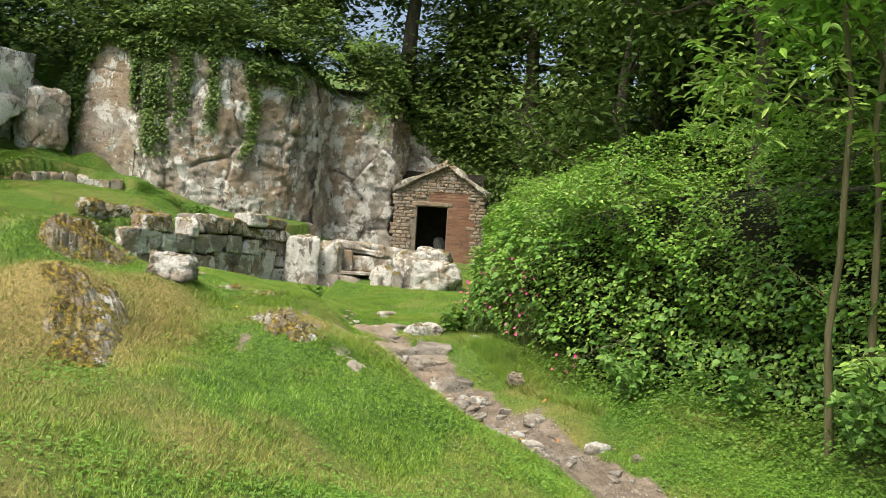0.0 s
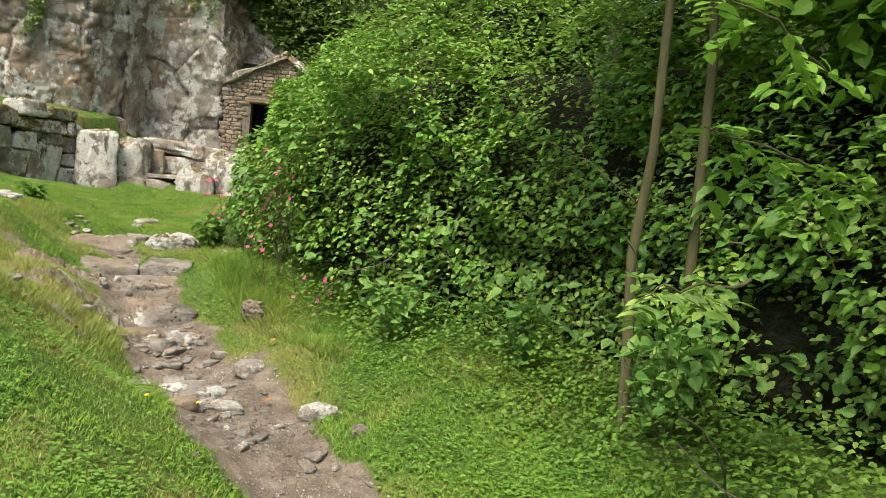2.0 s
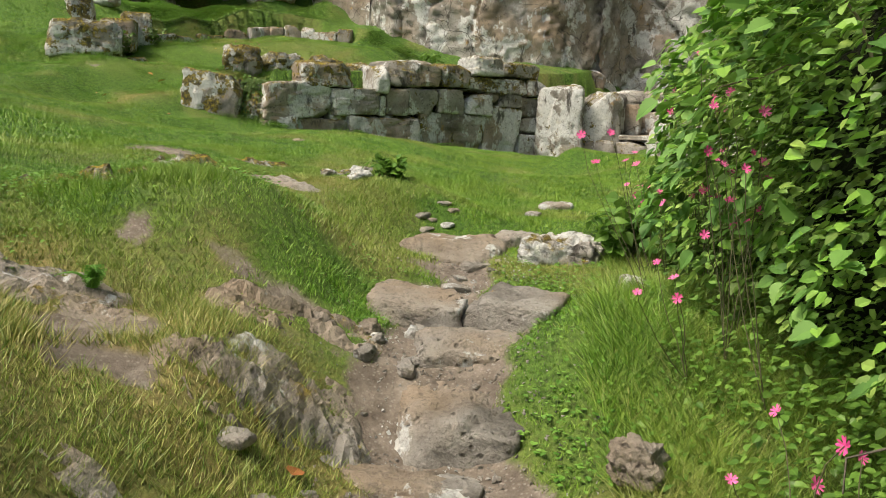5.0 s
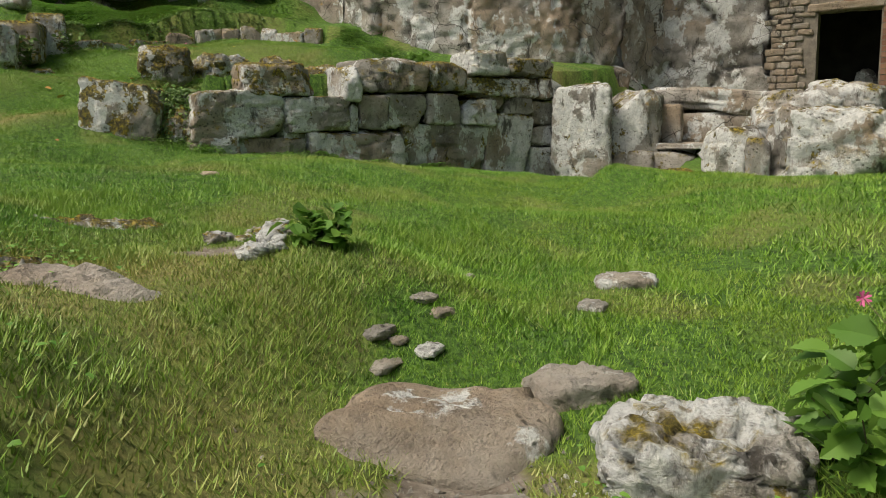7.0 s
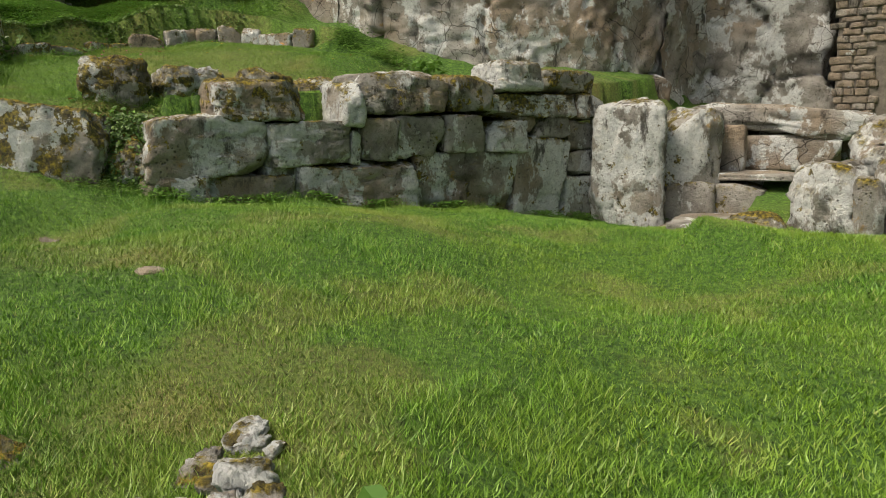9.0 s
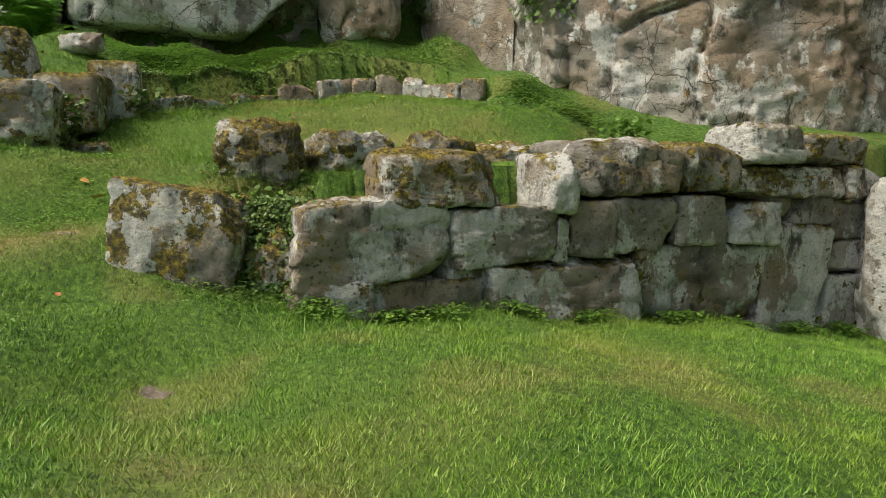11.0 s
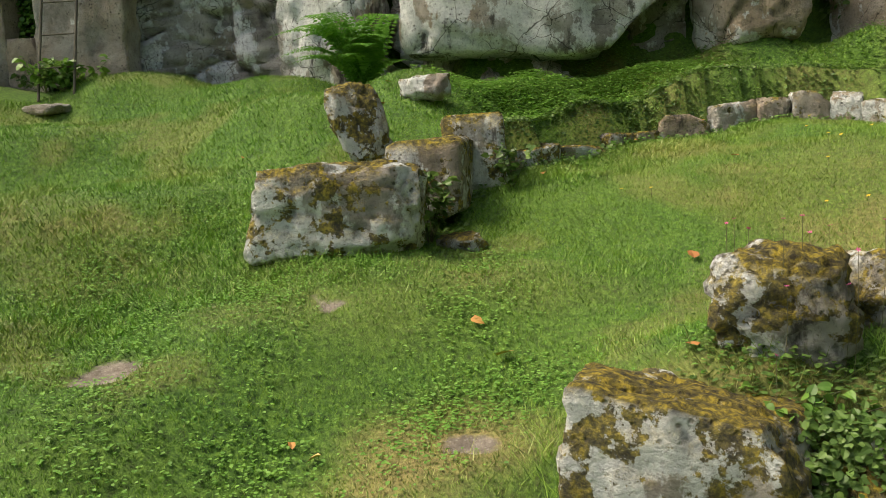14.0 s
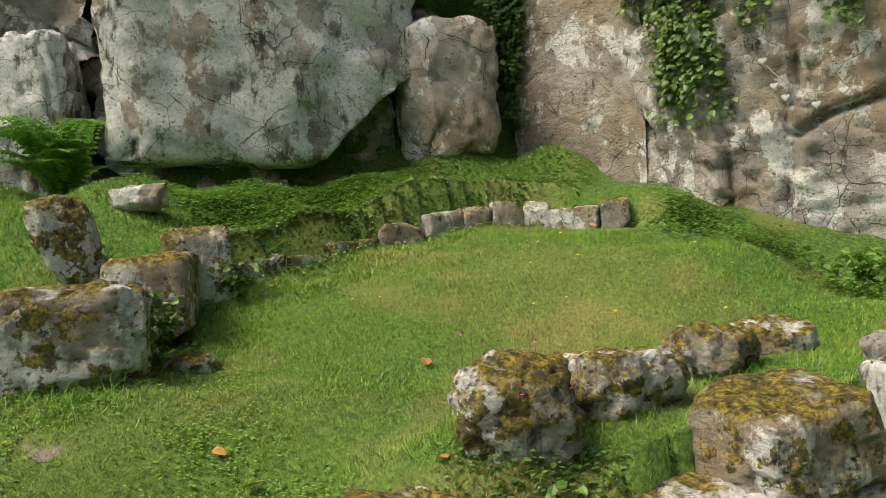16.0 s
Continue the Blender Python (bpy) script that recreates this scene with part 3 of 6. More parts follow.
slab("sill", (-2.2, 17.3, 1.02), (1.3, 0.6, 0.07), 90, "step", chest)
slab("upright_slab", (-2.62, 17.45, 1.08), (0.24, 0.12, 0.58), 91, "buff", chest, 4)
slab("upright_slab", (-2.3, 17.5, 1.08), (0.34, 0.12, 0.46), 92, "buff", chest, -3)
slab("back_slab", (-1.75, 17.7, 1.08), (0.95, 0.14, 0.36), 93, "buff", chest)
slab("lintel", (-1.95, 17.95, 1.44), (1.9, 0.7, 0.3), 94, "cliff", chest, 3, (0, 5), detail=14, box=7.0, rough=0.09)
slab("base_block", (-2.6, 17.1, 0.5), (0.55, 0.55, 0.52), 95, "wall", chest, 6)
slab("base_block", (-2.1, 17.15, 0.5), (0.48, 0.5, 0.5), 96, "wall", chest, -4)
slab("base_block", (-1.35, 17.2, 0.5), (0.3, 0.5, 0.5), 97, "wall", chest, 2)
slab("floor_slab", (-1.9, 16.4, 0.66), (1.3, 1.1, 0.06), 98, "step", chest)
back_rock = boulder("backing_rock", "grey bedrock behind the spring chest", (-2.35, 18.9, 0.6), (2.6, 2.0, 1.05), 99, "cliff", 4, 14, 9.0, 0.05)

# ---- retaining wall, stone by stone ----
U0, UD = np.array([-5.25, 12.72]), np.array([0.416, 0.909])
CAPS = [(0.50, 1.22, 1.63, 1.95, "mossy"), (1.53, 1.71, 1.60, 1.94, "pale"), (1.72, 2.54, 1.69, 2.02, "wall"), (2.56, 3.0, 1.71, 2.02, "mossy"),
        (3.08, 3.59, 1.88, 2.15, "pale"), (3.63, 4.36, 1.86, 2.09, "mossy"), (3.05, 4.12, 1.67, 1.87, "mossy"), (4.1, 4.45, 1.62, 1.86, "wall")]
BODY = [(0.02, 0.86, 1.27, 1.68, "pale"), (0.88, 1.57, 1.28, 1.62, "wall"), (1.59, 1.69, 1.28, 1.57, "pale"), (1.71, 2.04, 1.31, 1.65, "pale"), (2.06, 2.5, 1.33, 1.68, "wall"), (2.52, 2.97, 1.34, 1.67, "wall"),
        (3.0, 3.42, 1.34, 1.62, "pale"), (3.36, 3.60, 1.5, 1.66, "wall"), (3.62, 4.0, 1.45, 1.65, "wall"), (4.0, 4.5, 1.33, 1.6, "wall")]
FOOT = [(-0.03, 0.43, 0.98, 1.26, "wall"), (0.44, 1.14, 0.93, 1.24, "wall"), (0.88, 1.15, 1.19, 1.31, "wall"), (1.16, 2.22, 0.86, 1.31, "wall"), (2.16, 2.28, 0.9, 1.07, "pale"), (2.24, 3.32, 0.8, 1.33, "wall"),
        (3.30, 3.42, 0.76, 0.98, "wall"), (3.34, 3.98, 0.66, 1.45, "pale"), (4.0, 4.5, 1.06, 1.31, "wall"), (4.0, 4.55, 0.55, 1.04, "wall")]
masonry = thing("retaining_wall", "dry-stone retaining wall of large mossy limestone blocks", "wall", (0, 0, 0))
for k, (u0, u1, z0, z1, mat) in enumerate(CAPS + BODY + FOOT):
    w, h = u1 - u0, z1 - z0
    cap = k < len(CAPS)
    depth = 0.5 if cap else 0.42
    rr = random.Random(k)
    c = U0 + UD * (u0 + u1) / 2 + np.array([-UD[1], UD[0]]) * (depth / 2 - (0.05 if cap else 0.0) + rr.uniform(-0.05, 0.05))
    me = stone_mesh("stone", (w * 1.03, depth, h * 1.03), 200 + k, MAT[mat], 26 if w > 0.5 else 14, 10.0 if cap else 20.0, 0.055, 0.16 if cap else 0.11, 5)
    put("stone", me, masonry, pose(c[0], c[1], (z0 + z1) / 2, rr.uniform(-3, 3), rr.uniform(-3, 3), math.degrees(math.atan2(UD[1], UD[0])) + rr.uniform(-4, 4)))
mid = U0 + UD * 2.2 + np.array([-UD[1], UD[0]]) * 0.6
# added core behind the stones; its black puts shade into the joints
put("rubble_core", stone_mesh("rubble_core", (4.6, 0.5, 0.95), 260, MAT["shade_black"], 14, 9, 0.04), masonry, pose(mid[0], mid[1], 1.2, 0, 0, math.degrees(math.atan2(UD[1], UD[0]))), "added rubble and earth fill, near black for the shade in the joints")

boulder("wall_end_rock", "white-lichened boulder with brown moss", (-5.88, 12.52, 1.06), (0.70, 0.46, 0.74), 101, "palemoss", 36, 26, 16.0, 0.05, 0.13, (0, 7), sink=0.05)
boulder("earthfast_rock", "earth-fast mossy rock between two wall stones", (-5.47, 12.86, 1.1), (0.5, 0.4, 0.5), 102, "mossy", 40, 14, 3.5, 0.14, sink=0.05)

# ---- stones on the terrace and the low wall ----
boulder("squared_block", "long squared limestone block with brown moss", (-8.19, 12.44, 1.94), (0.95, 0.5, 0.51), 110, "palemoss", 57, 26, 7.0, 0.06, 0.08, sink=0.0)
boulder("mossy_block", "squared block capped with yellow moss", (-8.52, 13.25, 2.05), (0.5, 0.55, 0.56), 111, "mossy", 50, 14, 9.0, 0.05, 0.08, sink=0.03)
boulder("mossy_block", "dark squared block with moss", (-8.72, 13.72, 2.2), (0.42, 0.5, 0.55), 112, "mossy", 60, 14, 9.0, 0.05, 0.08, sink=0.03)
boulder("standing_stone", "leaning mossy stone in the turf", (-9.02, 13.02, 2.42), (0.34, 0.24, 0.6), 113, "palemoss", 70, 14, 4.0, 0.12, 0.25, (0, -18), sink=0.06)
boulder("small_stone", "small white and mossy stone", (-9.55, 13.85, 2.9), (0.36, 0.26, 0.2), 114, "pale", 20, 8, 4.0, 0.12, sink=0.02)
boulder("small_stone", "small pale stone at the foot of a block", (-8.0, 13.12, 1.95), (0.3, 0.2, 0.14), 115, "palemoss", 20, 8, 4.0, 0.1, sink=0.06)
boulder("mossy_rock", "brown mossy rock with small pink flowers", (-5.92, 13.05, 1.74), (0.44, 0.4, 0.40), 116, "mossy", 40, 14, 3.4, 0.14, 0.2, sink=0.03)
boulder("mossy_rock", "low mossy rock in the terrace turf", (-5.78, 13.62, 1.8), (0.52, 0.36, 0.28), 117, "mossy", 70, 14, 3.6, 0.14, 0.2, sink=0.03)
boulder("mossy_rock", "low lichened rock in the terrace turf", (-5.62, 14.3, 1.82), (0.5, 0.36, 0.28), 118, "mossy", 75, 14, 3.6, 0.14, 0.2, sink=0.04)
boulder("mossy_rock", "flat mossy rock in the terrace turf", (-5.5, 14.85, 1.84), (0.5, 0.34, 0.22), 119, "mossy", 60, 14, 3.6, 0.14, 0.2, sink=0.04)
lowwall = thing("low_wall", "low terrace kerb of grey stones half under turf", "wall")
lw = resample(LOW[::-1], 0.05)
seg = np.concatenate([[0], np.cumsum(np.hypot(*np.diff(lw, axis=0).T))])
rr = random.Random(5)
s = 1.25
while s < seg[-1] - 0.3:
    w = rr.uniform(0.2, 0.46)
    x, y = np.interp(s + w / 2, seg, lw[:, 0]), np.interp(s + w / 2, seg, lw[:, 1])
    x2, y2 = np.interp(s + w, seg, lw[:, 0]), np.interp(s + w, seg, lw[:, 1])
    ang = math.degrees(math.atan2(y2 - y, x2 - x))
    lo = float(height([x + 0.28], [y - 0.05])[0])
    h = rr.uniform(0.28, 0.36) if s > 2.9 else rr.uniform(0.2, 0.3)
    me = stone_mesh("stone", (w, 0.26, h), 300 + int(s * 50), MAT["mossy" if s < 3.0 else "wall"], 14, 14.0, 0.06, 0.09, 3)
    put("stone", me, lowwall, pose(x, y, lo + h / 2 - (0.1 if s > 2.9 else 0.13), 0, rr.uniform(-5, 5), ang + rr.uniform(-8, 8)))
    s += w + 0.01

# ---- stones of the path ----
for at, size, turn, box, rise in (((0.2, 7.82), (0.46, 0.42, 0.26), 20, 7.0, 0.06), ((0.02, 8.15), (0.4, 0.3, 0.14), 25, 5, 0.06), ((-0.36, 8.42), (0.42, 0.32, 0.24), 18, 10, 0.13), ((-0.02, 8.58), (0.44, 0.34, 0.26), 5, 10, 0.14),
                                  ((-0.7, 9.3), (0.5, 0.42, 0.24), 15, 5.0, 0.07), ((-0.5, 9.72), (0.3, 0.22, 0.12), 40, 5, 0.05), ((-0.7, 10.76), (0.25, 0.18, 0.12), 20, 5, 0.05), ((-0.69, 10.34), (0.11, 0.1, 0.08), 0, 4, 0.03), ((1.38, 6.2), (0.2, 0.15, 0.1), 30, 3, 0.05),
                                  ((0.72, 6.45), (0.3, 0.2, 0.12), 50, 5, 0.05), ((0.95, 6.75), (0.18, 0.14, 0.1), 20, 4, 0.06), ((0.35, 7.1), (0.2, 0.14, 0.1), 80, 4, 0.06), ((0.5, 7.25), (0.18, 0.12, 0.1), 120, 5, 0.06), ((0.15, 7.45), (0.5, 0.16, 0.12), 15, 5, 0.05)):
    gz = float(height([at[0]], [at[1]])[0])
    boulder("step_stone", "smooth brown-grey step stone worn by feet", (at[0], at[1], gz + rise - size[2]), size, int(abs(at[0]) * 900 + at[1] * 70), "step", turn, 14, box, 0.075, 0.18, category="stepping stone", group="stones of the path")
boulder("path_rock", "jagged white rock with dark moss beside the steps", (-0.1, 9.38, 0.47), (0.48, 0.36, 0.27), 131, "pale", 25, 26, 4.5, 0.12, 0.28, sink=0.03)
boulder("path_rock", "weathered white rock in the grass beside the path", (0.84, 7.6, 0.30), (0.17, 0.11, 0.15), 132, "crag", 10, 14, 3.4, 0.18, 0.25)
boulder("path_rock", "pale rock under the hedge flowers", (0.47, 8.75, 0.5), (0.14, 0.12, 0.16), 133, "pale", 30, 14, 3.4, 0.18, 0.25)

# ---- outcrops in the turf ----
def rock_scatter(label, centre, along, across, turn, count, size, mat, seed, group, flat=0.6, sunk=0.22):
    """Weathered bedrock teeth breaking through the turf, each a rock of its own."""
    rnd = random.Random(seed)
    ca, sa = math.cos(radians(turn)), math.sin(radians(turn))
    for k in range(count):
        a, b = rnd.uniform(-along, along), rnd.uniform(-across, across)
        x, y = centre[0] + a * ca - b * sa, centre[1] + a * sa + b * ca
        w = size * rnd.uniform(0.5, 1.3)
        dims = (w, w * rnd.uniform(0.5, 0.9), w * rnd.uniform(0.4, 0.8) * flat)
        boulder("outcrop_rock", label, (x, y, float(height([x], [y])[0])), dims, seed * 50 + k, mat, turn + rnd.uniform(-25, 25), 8, 3.6, 0.16, 0.22, (rnd.uniform(-12, 12), rnd.uniform(-12, 12)), "rock", group, dims[2] * sunk)


def outcrop(label, centre, along, across, turn, rise, mat, seed, slant=0.6):
    """Slanting bedrock that breaks out of the turf in ledges, with its rim under the grass."""
    ca, sa = math.cos(radians(turn)), math.sin(radians(turn))
    na, nb = int(along * 2.4 / 0.022), int(across * 2.4 / 0.022)
    A, B = [q.ravel() for q in np.meshgrid(np.linspace(-1.2, 1.2, na) * along, np.linspace(-1.2, 1.2, nb) * across, indexing="ij")]
    x, y = centre[0] + A * ca - B * sa, centre[1] + A * sa + B * ca
    q = pts3(A, B, seed * 3.1)
    rim = np.hypot(A / along, B / across) + 0.35 * fbm(q * 4.0, 3, seed)
    val, gap, tip = cells(np.stack([A * 5, B * 9 + A * slant * 4, np.full(len(A), seed * 1.7)], 1) + 0.2 * fbm(q * 6, 2, seed + 2)[:, None], seed)
    v2, g2, t2 = cells(np.stack([A * 14, B * 24 + A * slant * 10, np.full(len(A), seed * 2.3)], 1), seed + 5)
    lift = 0.62 * val + 0.9 * tip - 0.35 * smooth(0.09, 0.0, gap) + 0.3 * (v2 - 0.5) + 0.35 * t2 - 0.15 * smooth(0.1, 0.0, g2) + 0.12 * fbm(q * 30, 3, seed + 4)
    z = height(x, y) + rise * smooth(1.0, 0.5, rim) * (0.25 + lift) - 0.05 * smooth(0.75, 1.1, rim) - 0.012
    base = np.array([centre[0], centre[1], float(height([centre[0]], [centre[1]])[0])])
    me = mesh_from("bedrock_outcrop", np.stack([x, y, z], 1) - base, grid_faces(na, nb), MAT[mat], False)
    put("bedrock_outcrop", me, at=Matrix.Translation(base), label=label, category="rock", group="bedrock outcrops")


rock_scatter("weathered white bedrock tooth in worn turf", (-1.84, 10.0, 0), 0.48, 0.05, 126, 22, 0.13, "pale", 11, "bedrock teeth in the lawn", 0.7, 0.1)
rock_scatter("weathered white bedrock tooth in worn turf", (-2.07, 10.1, 0), 0.22, 0.06, 100, 6, 0.13, "pale", 19, "bedrock teeth in the lawn", 0.6, 0.3)
rock_scatter("rough grey stone fallen from the bank", (-0.2, 7.9, 0), 0.3, 0.1, 118, 7, 0.11, "step", 15, "bedrock of the bank", 0.8, 0.4)
outcrop("rough brown bedrock in worn turf", (-1.88, 9.12), 0.32, 0.16, 5, 0.05, "step", 21)
outcrop("slanting grey bedrock of the worn bank", (-0.27, 7.32), 0.5, 0.24, 62, 0.075, "crag", 22, 1.0)
outcrop("broken brown bedrock of the worn bank", (-0.5, 7.78), 0.36, 0.2, 50, 0.075, "crag", 23, 0.8)
outcrop("low brown bedrock in the worn bank", (-1.02, 7.15), 0.36, 0.2, 25, 0.06, "crag", 24)
outcrop("low brown bedrock in the worn bank", (-0.12, 6.62), 0.14, 0.08, 30, 0.045, "crag", 25)
outcrop("lichened bedrock ledge on the bank top", (-1.72, 7.75), 0.45, 0.13, 30, 0.075, "palemoss", 26)
outcrop("lichened bedrock ledge on the bank top", (-2.2, 8.95), 0.3, 0.14, 60, 0.08, "palemoss", 27)
outcrop("lichened bedrock ledge in the lawn", (-2.62, 9.8), 0.25, 0.12, 60, 0.06, "palemoss", 28)
outcrop("moss-grown crag on the mound", (-1.98, 4.8), 0.5, 0.3, 112, 0.075, "mossy", 29)
outcrop("mossy crag on the grassy mound", (-1.02, 5.92), 0.45, 0.24, 128, 0.10, "mossy", 30)
outcrop("mossy crag top behind the mound", (-2.78, 6.45), 0.5, 0.26, 70, 0.12, "mossy", 31)
outcrop("lichened rock in the mound turf", (-0.5, 5.62), 0.22, 0.1, 130, 0.055, "crag", 32)
boulder("turf_rock", "pale weathered rock in the mound turf", (-2.02, 6.28, 1.14), (0.42, 0.3, 0.24), 150, "pale", 20, 14, 3.6, 0.14, 0.2)
for x, y, w in ((-1.24, 10.39, 0.08), (-1.12, 9.89, 0.09), (-1.04, 9.88, 0.08), (-1.1, 9.62, 0.1), (-0.97, 9.69, 0.09), (-1.02, 9.53, 0.09), (-1.05, 9.64, 0.06), (-0.3, 6.4, 0.12), (-3.35, 11.1, 0.1), (-0.62, 9.62, 0.08)):
    boulder("turf_stone", "small smooth grey stone sunk in the grass", (x, y, float(height([x], [y])[0])), (w * 1.2, w * 0.9, w * 0.4), int(w * 1000) + int(-y * 7) % 90, "step", x * 90, 8, 3.0, 0.08, 0.2, category="stone", group="stones sunk in the grass", sink=w * 0.24)

# ---- loose stones and gravel of the path ----
path = thing("path", "trodden earth path with loose limestone rubble", "path", kind="structure")
rnd = np.random.RandomState(33)
pl = resample(PATHLINE, 0.05)
pl = pl[(pl[:, 1] > 1.5) & (pl[:, 1] < 9.6)]
PEBBLES = [stone_mesh("stone", (0.11, 0.08, 0.04), 500 + k, MAT["step"], 5, 9.0, 0.06, 0.35, 9) for k in range(8)]
for k in range(260):
    c = pl[rnd.randint(len(pl))]
    if k < 170:
        c = pl[rnd.choice(np.where((pl[:, 1] > 5.8) & (pl[:, 1] < 7.5))[0])] + (-0.12, 0)
    x, y = c + rnd.normal(0, 0.17, 2)
    sc = np.clip(rnd.lognormal(-0.8, 0.55), 0.2, 1.5)
    z = float(height([x], [y])[0])
    put("stone", PEBBLES[k % 8], path, pose(x, y, z + 0.006 * sc, rnd.uniform(-12, 12), rnd.uniform(-12, 12), rnd.uniform(0, 360)) @ Matrix.Scale(sc, 4))
n = 12000
c = pl[rnd.randint(0, len(pl), n)] + rnd.normal(0, 0.19, (n, 2))
r = rnd.uniform(0.003, 0.011, n)[:, None]
z = height(c[:, 0], c[:, 1])[:, None]
tet = rnd.normal(0, 1, (n, 4, 3))
tet /= np.linalg.norm(tet, axis=2)[:, :, None]
v = np.concatenate([c, z + r * 0.3], 1)[:, None] + tet * r[:, None]
f = np.concatenate([(np.arange(n) * 4)[:, None] + np.array([q]) for q in ((0, 1, 2), (0, 2, 3), (0, 3, 1), (1, 3, 2))], 0)
put("gravel", mesh_from("gravel", v.reshape(-1, 3), f, MAT["step"], False), path, None, "fine stone chips", kind="stuff")

# ---- shed built against the cliff ----
shed = thing("stone_shed", "small gabled rubble and brick shed built against the cliff", "shed", (-0.5, 19.9, 1.0))
MOVE = Matrix.Translation((0.5, -19.9, -1.0))
SHED_Y = 19.85


def box_mesh(name, x0, x1, y0, y1, z0, z1, mat):
    v = np.array([(x, y, z) for x in (x0, x1) for y in (y0, y1) for z in (z0, z1)], float)
    return mesh_from(name, v, np.array([(0, 1, 3, 2), (4, 6, 7, 5), (0, 4, 5, 1), (2, 3, 7, 6), (0, 2, 6, 4), (1, 5, 7, 3)]), mat, False)


MAT["rubble"] = rock_material("rubble_masonry", 0.05, 0.15, 0.9, 0.15, 0.5)
_n = Nodes("red_brick", 0.9)
_c = _n.ramp(_n.random, (0.0, (0.16, 0.075, 0.05)), (0.5, (0.25, 0.115, 0.075)), (1.0, (0.30, 0.18, 0.12)))
_n.colour(_n.mix(_n.ramp(_n.noise(18, 6, 0.7), (0.4, 0.0), (0.7, 0.6)), _c, (0.23, 0.19, 0.15)))
_n.bump(_n.noise(80, 4), 0.5, 0.006)
MAT["brick"] = _n.m
_n = Nodes("lime_mortar", 0.95)
_n.colour(_n.ramp(_n.noise(14, 6, 0.7), (0.3, (0.13, 0.115, 0.1)), (0.7, (0.27, 0.24, 0.2))))
_n.bump(_n.noise(60, 5, 0.7), 0.7, 0.015)
MAT["mortar"] = _n.m
DX0, DX1, DZ0, DZ1 = -0.92, -0.16, 1.45, 2.79
EAVE, RIDGE, WX0, WX1, RX = 3.15, 3.82, -1.5, 0.75, -0.2
for nm, x0, x1, z0, z1, lab in (("wall", WX0, DX0, 0.6, EAVE, "rubble wall beside the door"), ("wall", DX1, WX1, 0.6, EAVE, "brick and rubble wall beside the door"), ("wall", DX0, DX1, DZ1 + 0.1, EAVE, "wall above the door"), ("wall", DX0, DX1, 0.6, DZ0, "wall under the door sill")):
    put(nm, box_mesh(nm, x0, x1, SHED_Y, SHED_Y + 0.35, z0, z1, MAT["mortar"]), shed, MOVE, lab)
gv = np.array([(WX0, SHED_Y, EAVE), (WX1, SHED_Y, EAVE), (RX, SHED_Y, RIDGE), (WX0, SHED_Y + 0.35, EAVE), (WX1, SHED_Y + 0.35, EAVE), (RX, SHED_Y + 0.35, RIDGE)])
put("gable", mesh_from("gable", gv, np.array([(0, 1, 2), (3, 5, 4), (0, 3, 4), (0, 4, 1), (1, 4, 5), (1, 5, 2), (2, 5, 3), (2, 3, 0)]), MAT["mortar"], False), shed, MOVE)
put("side_wall", box_mesh("side_wall", WX1 - 0.3, WX1, SHED_Y + 0.36, SHED_Y + 1.6, 0.6, EAVE, MAT["mortar"]), shed, MOVE)
# interior surfaces coloured near black, so the doorway's shade is in the material
put("inner_wall", box_mesh("inner_wall", WX0, WX1, SHED_Y + 1.6, SHED_Y + 1.9, 0.6, RIDGE, MAT["shade_black"]), shed, MOVE, "back wall of the shed, coloured near black for the doorway's shade")
put("inner_wall", box_mesh("inner_wall", WX0, WX0 + 0.3, SHED_Y + 0.36, SHED_Y + 1.6, 0.6, EAVE, MAT["shade_black"]), shed, MOVE)
put("floor_slab", box_mesh("floor_slab", WX0 + 0.3, WX1 - 0.3, SHED_Y + 0.36, SHED_Y + 1.6, 1.1, 1.3, MAT["shade_black"]), shed, MOVE)
put("lintel", stone_mesh("lintel", (1.05, 0.4, 0.11), 140, MAT["rubble"], 8, 14, 0.03, 0.03, 1), shed, MOVE @ pose(-0.54, SHED_Y + 0.17, DZ1 + 0.05), "flat stone door lintel")
for sx, ex in ((RX, WX0 - 0.1), (RX, WX1 + 0.1)):
    dz = (EAVE - RIDGE) * abs(ex - sx) / abs((WX0 if ex < sx else WX1) - RX)
    L = math.hypot(ex - sx, dz)
    m = pose((sx + ex) / 2, SHED_Y + 0.85, RIDGE + dz / 2 + 0.05, 0, math.degrees(math.atan2(-dz, abs(ex - sx))) * (1 if ex > sx else -1), 0)
    put("roof", stone_mesh("roof", (L, 1.95, 0.14), 141, MAT["wall"], 14, 14, 0.08, 0.03, 1), shed, MOVE @ m, "mossy stone roof slope")
inside = stone_mesh("loose_rock", (0.3, 0.3, 0.75), 143, MAT["big"], 8, 4, 0.15)
put("loose_rock", inside, shed, MOVE @ pose(-0.35, SHED_Y + 1.2, 1.7), "rock in the dark doorway")

# facing of the shed: brick beside and over the door, rubble elsewhere
BR = box_mesh("brick", -0.105, 0.105, -0.012, 0.05, -0.031, 0.031, MAT["brick"])
HALF = box_mesh("brick", -0.05, 0.05, -0.012, 0.05, -0.031, 0.031, MAT["brick"])
rr = random.Random(77)


def gable_top(x):
    return RIDGE - (RIDGE - EAVE) * abs(x - RX) / abs((WX0 if x < RX else WX1) - RX)


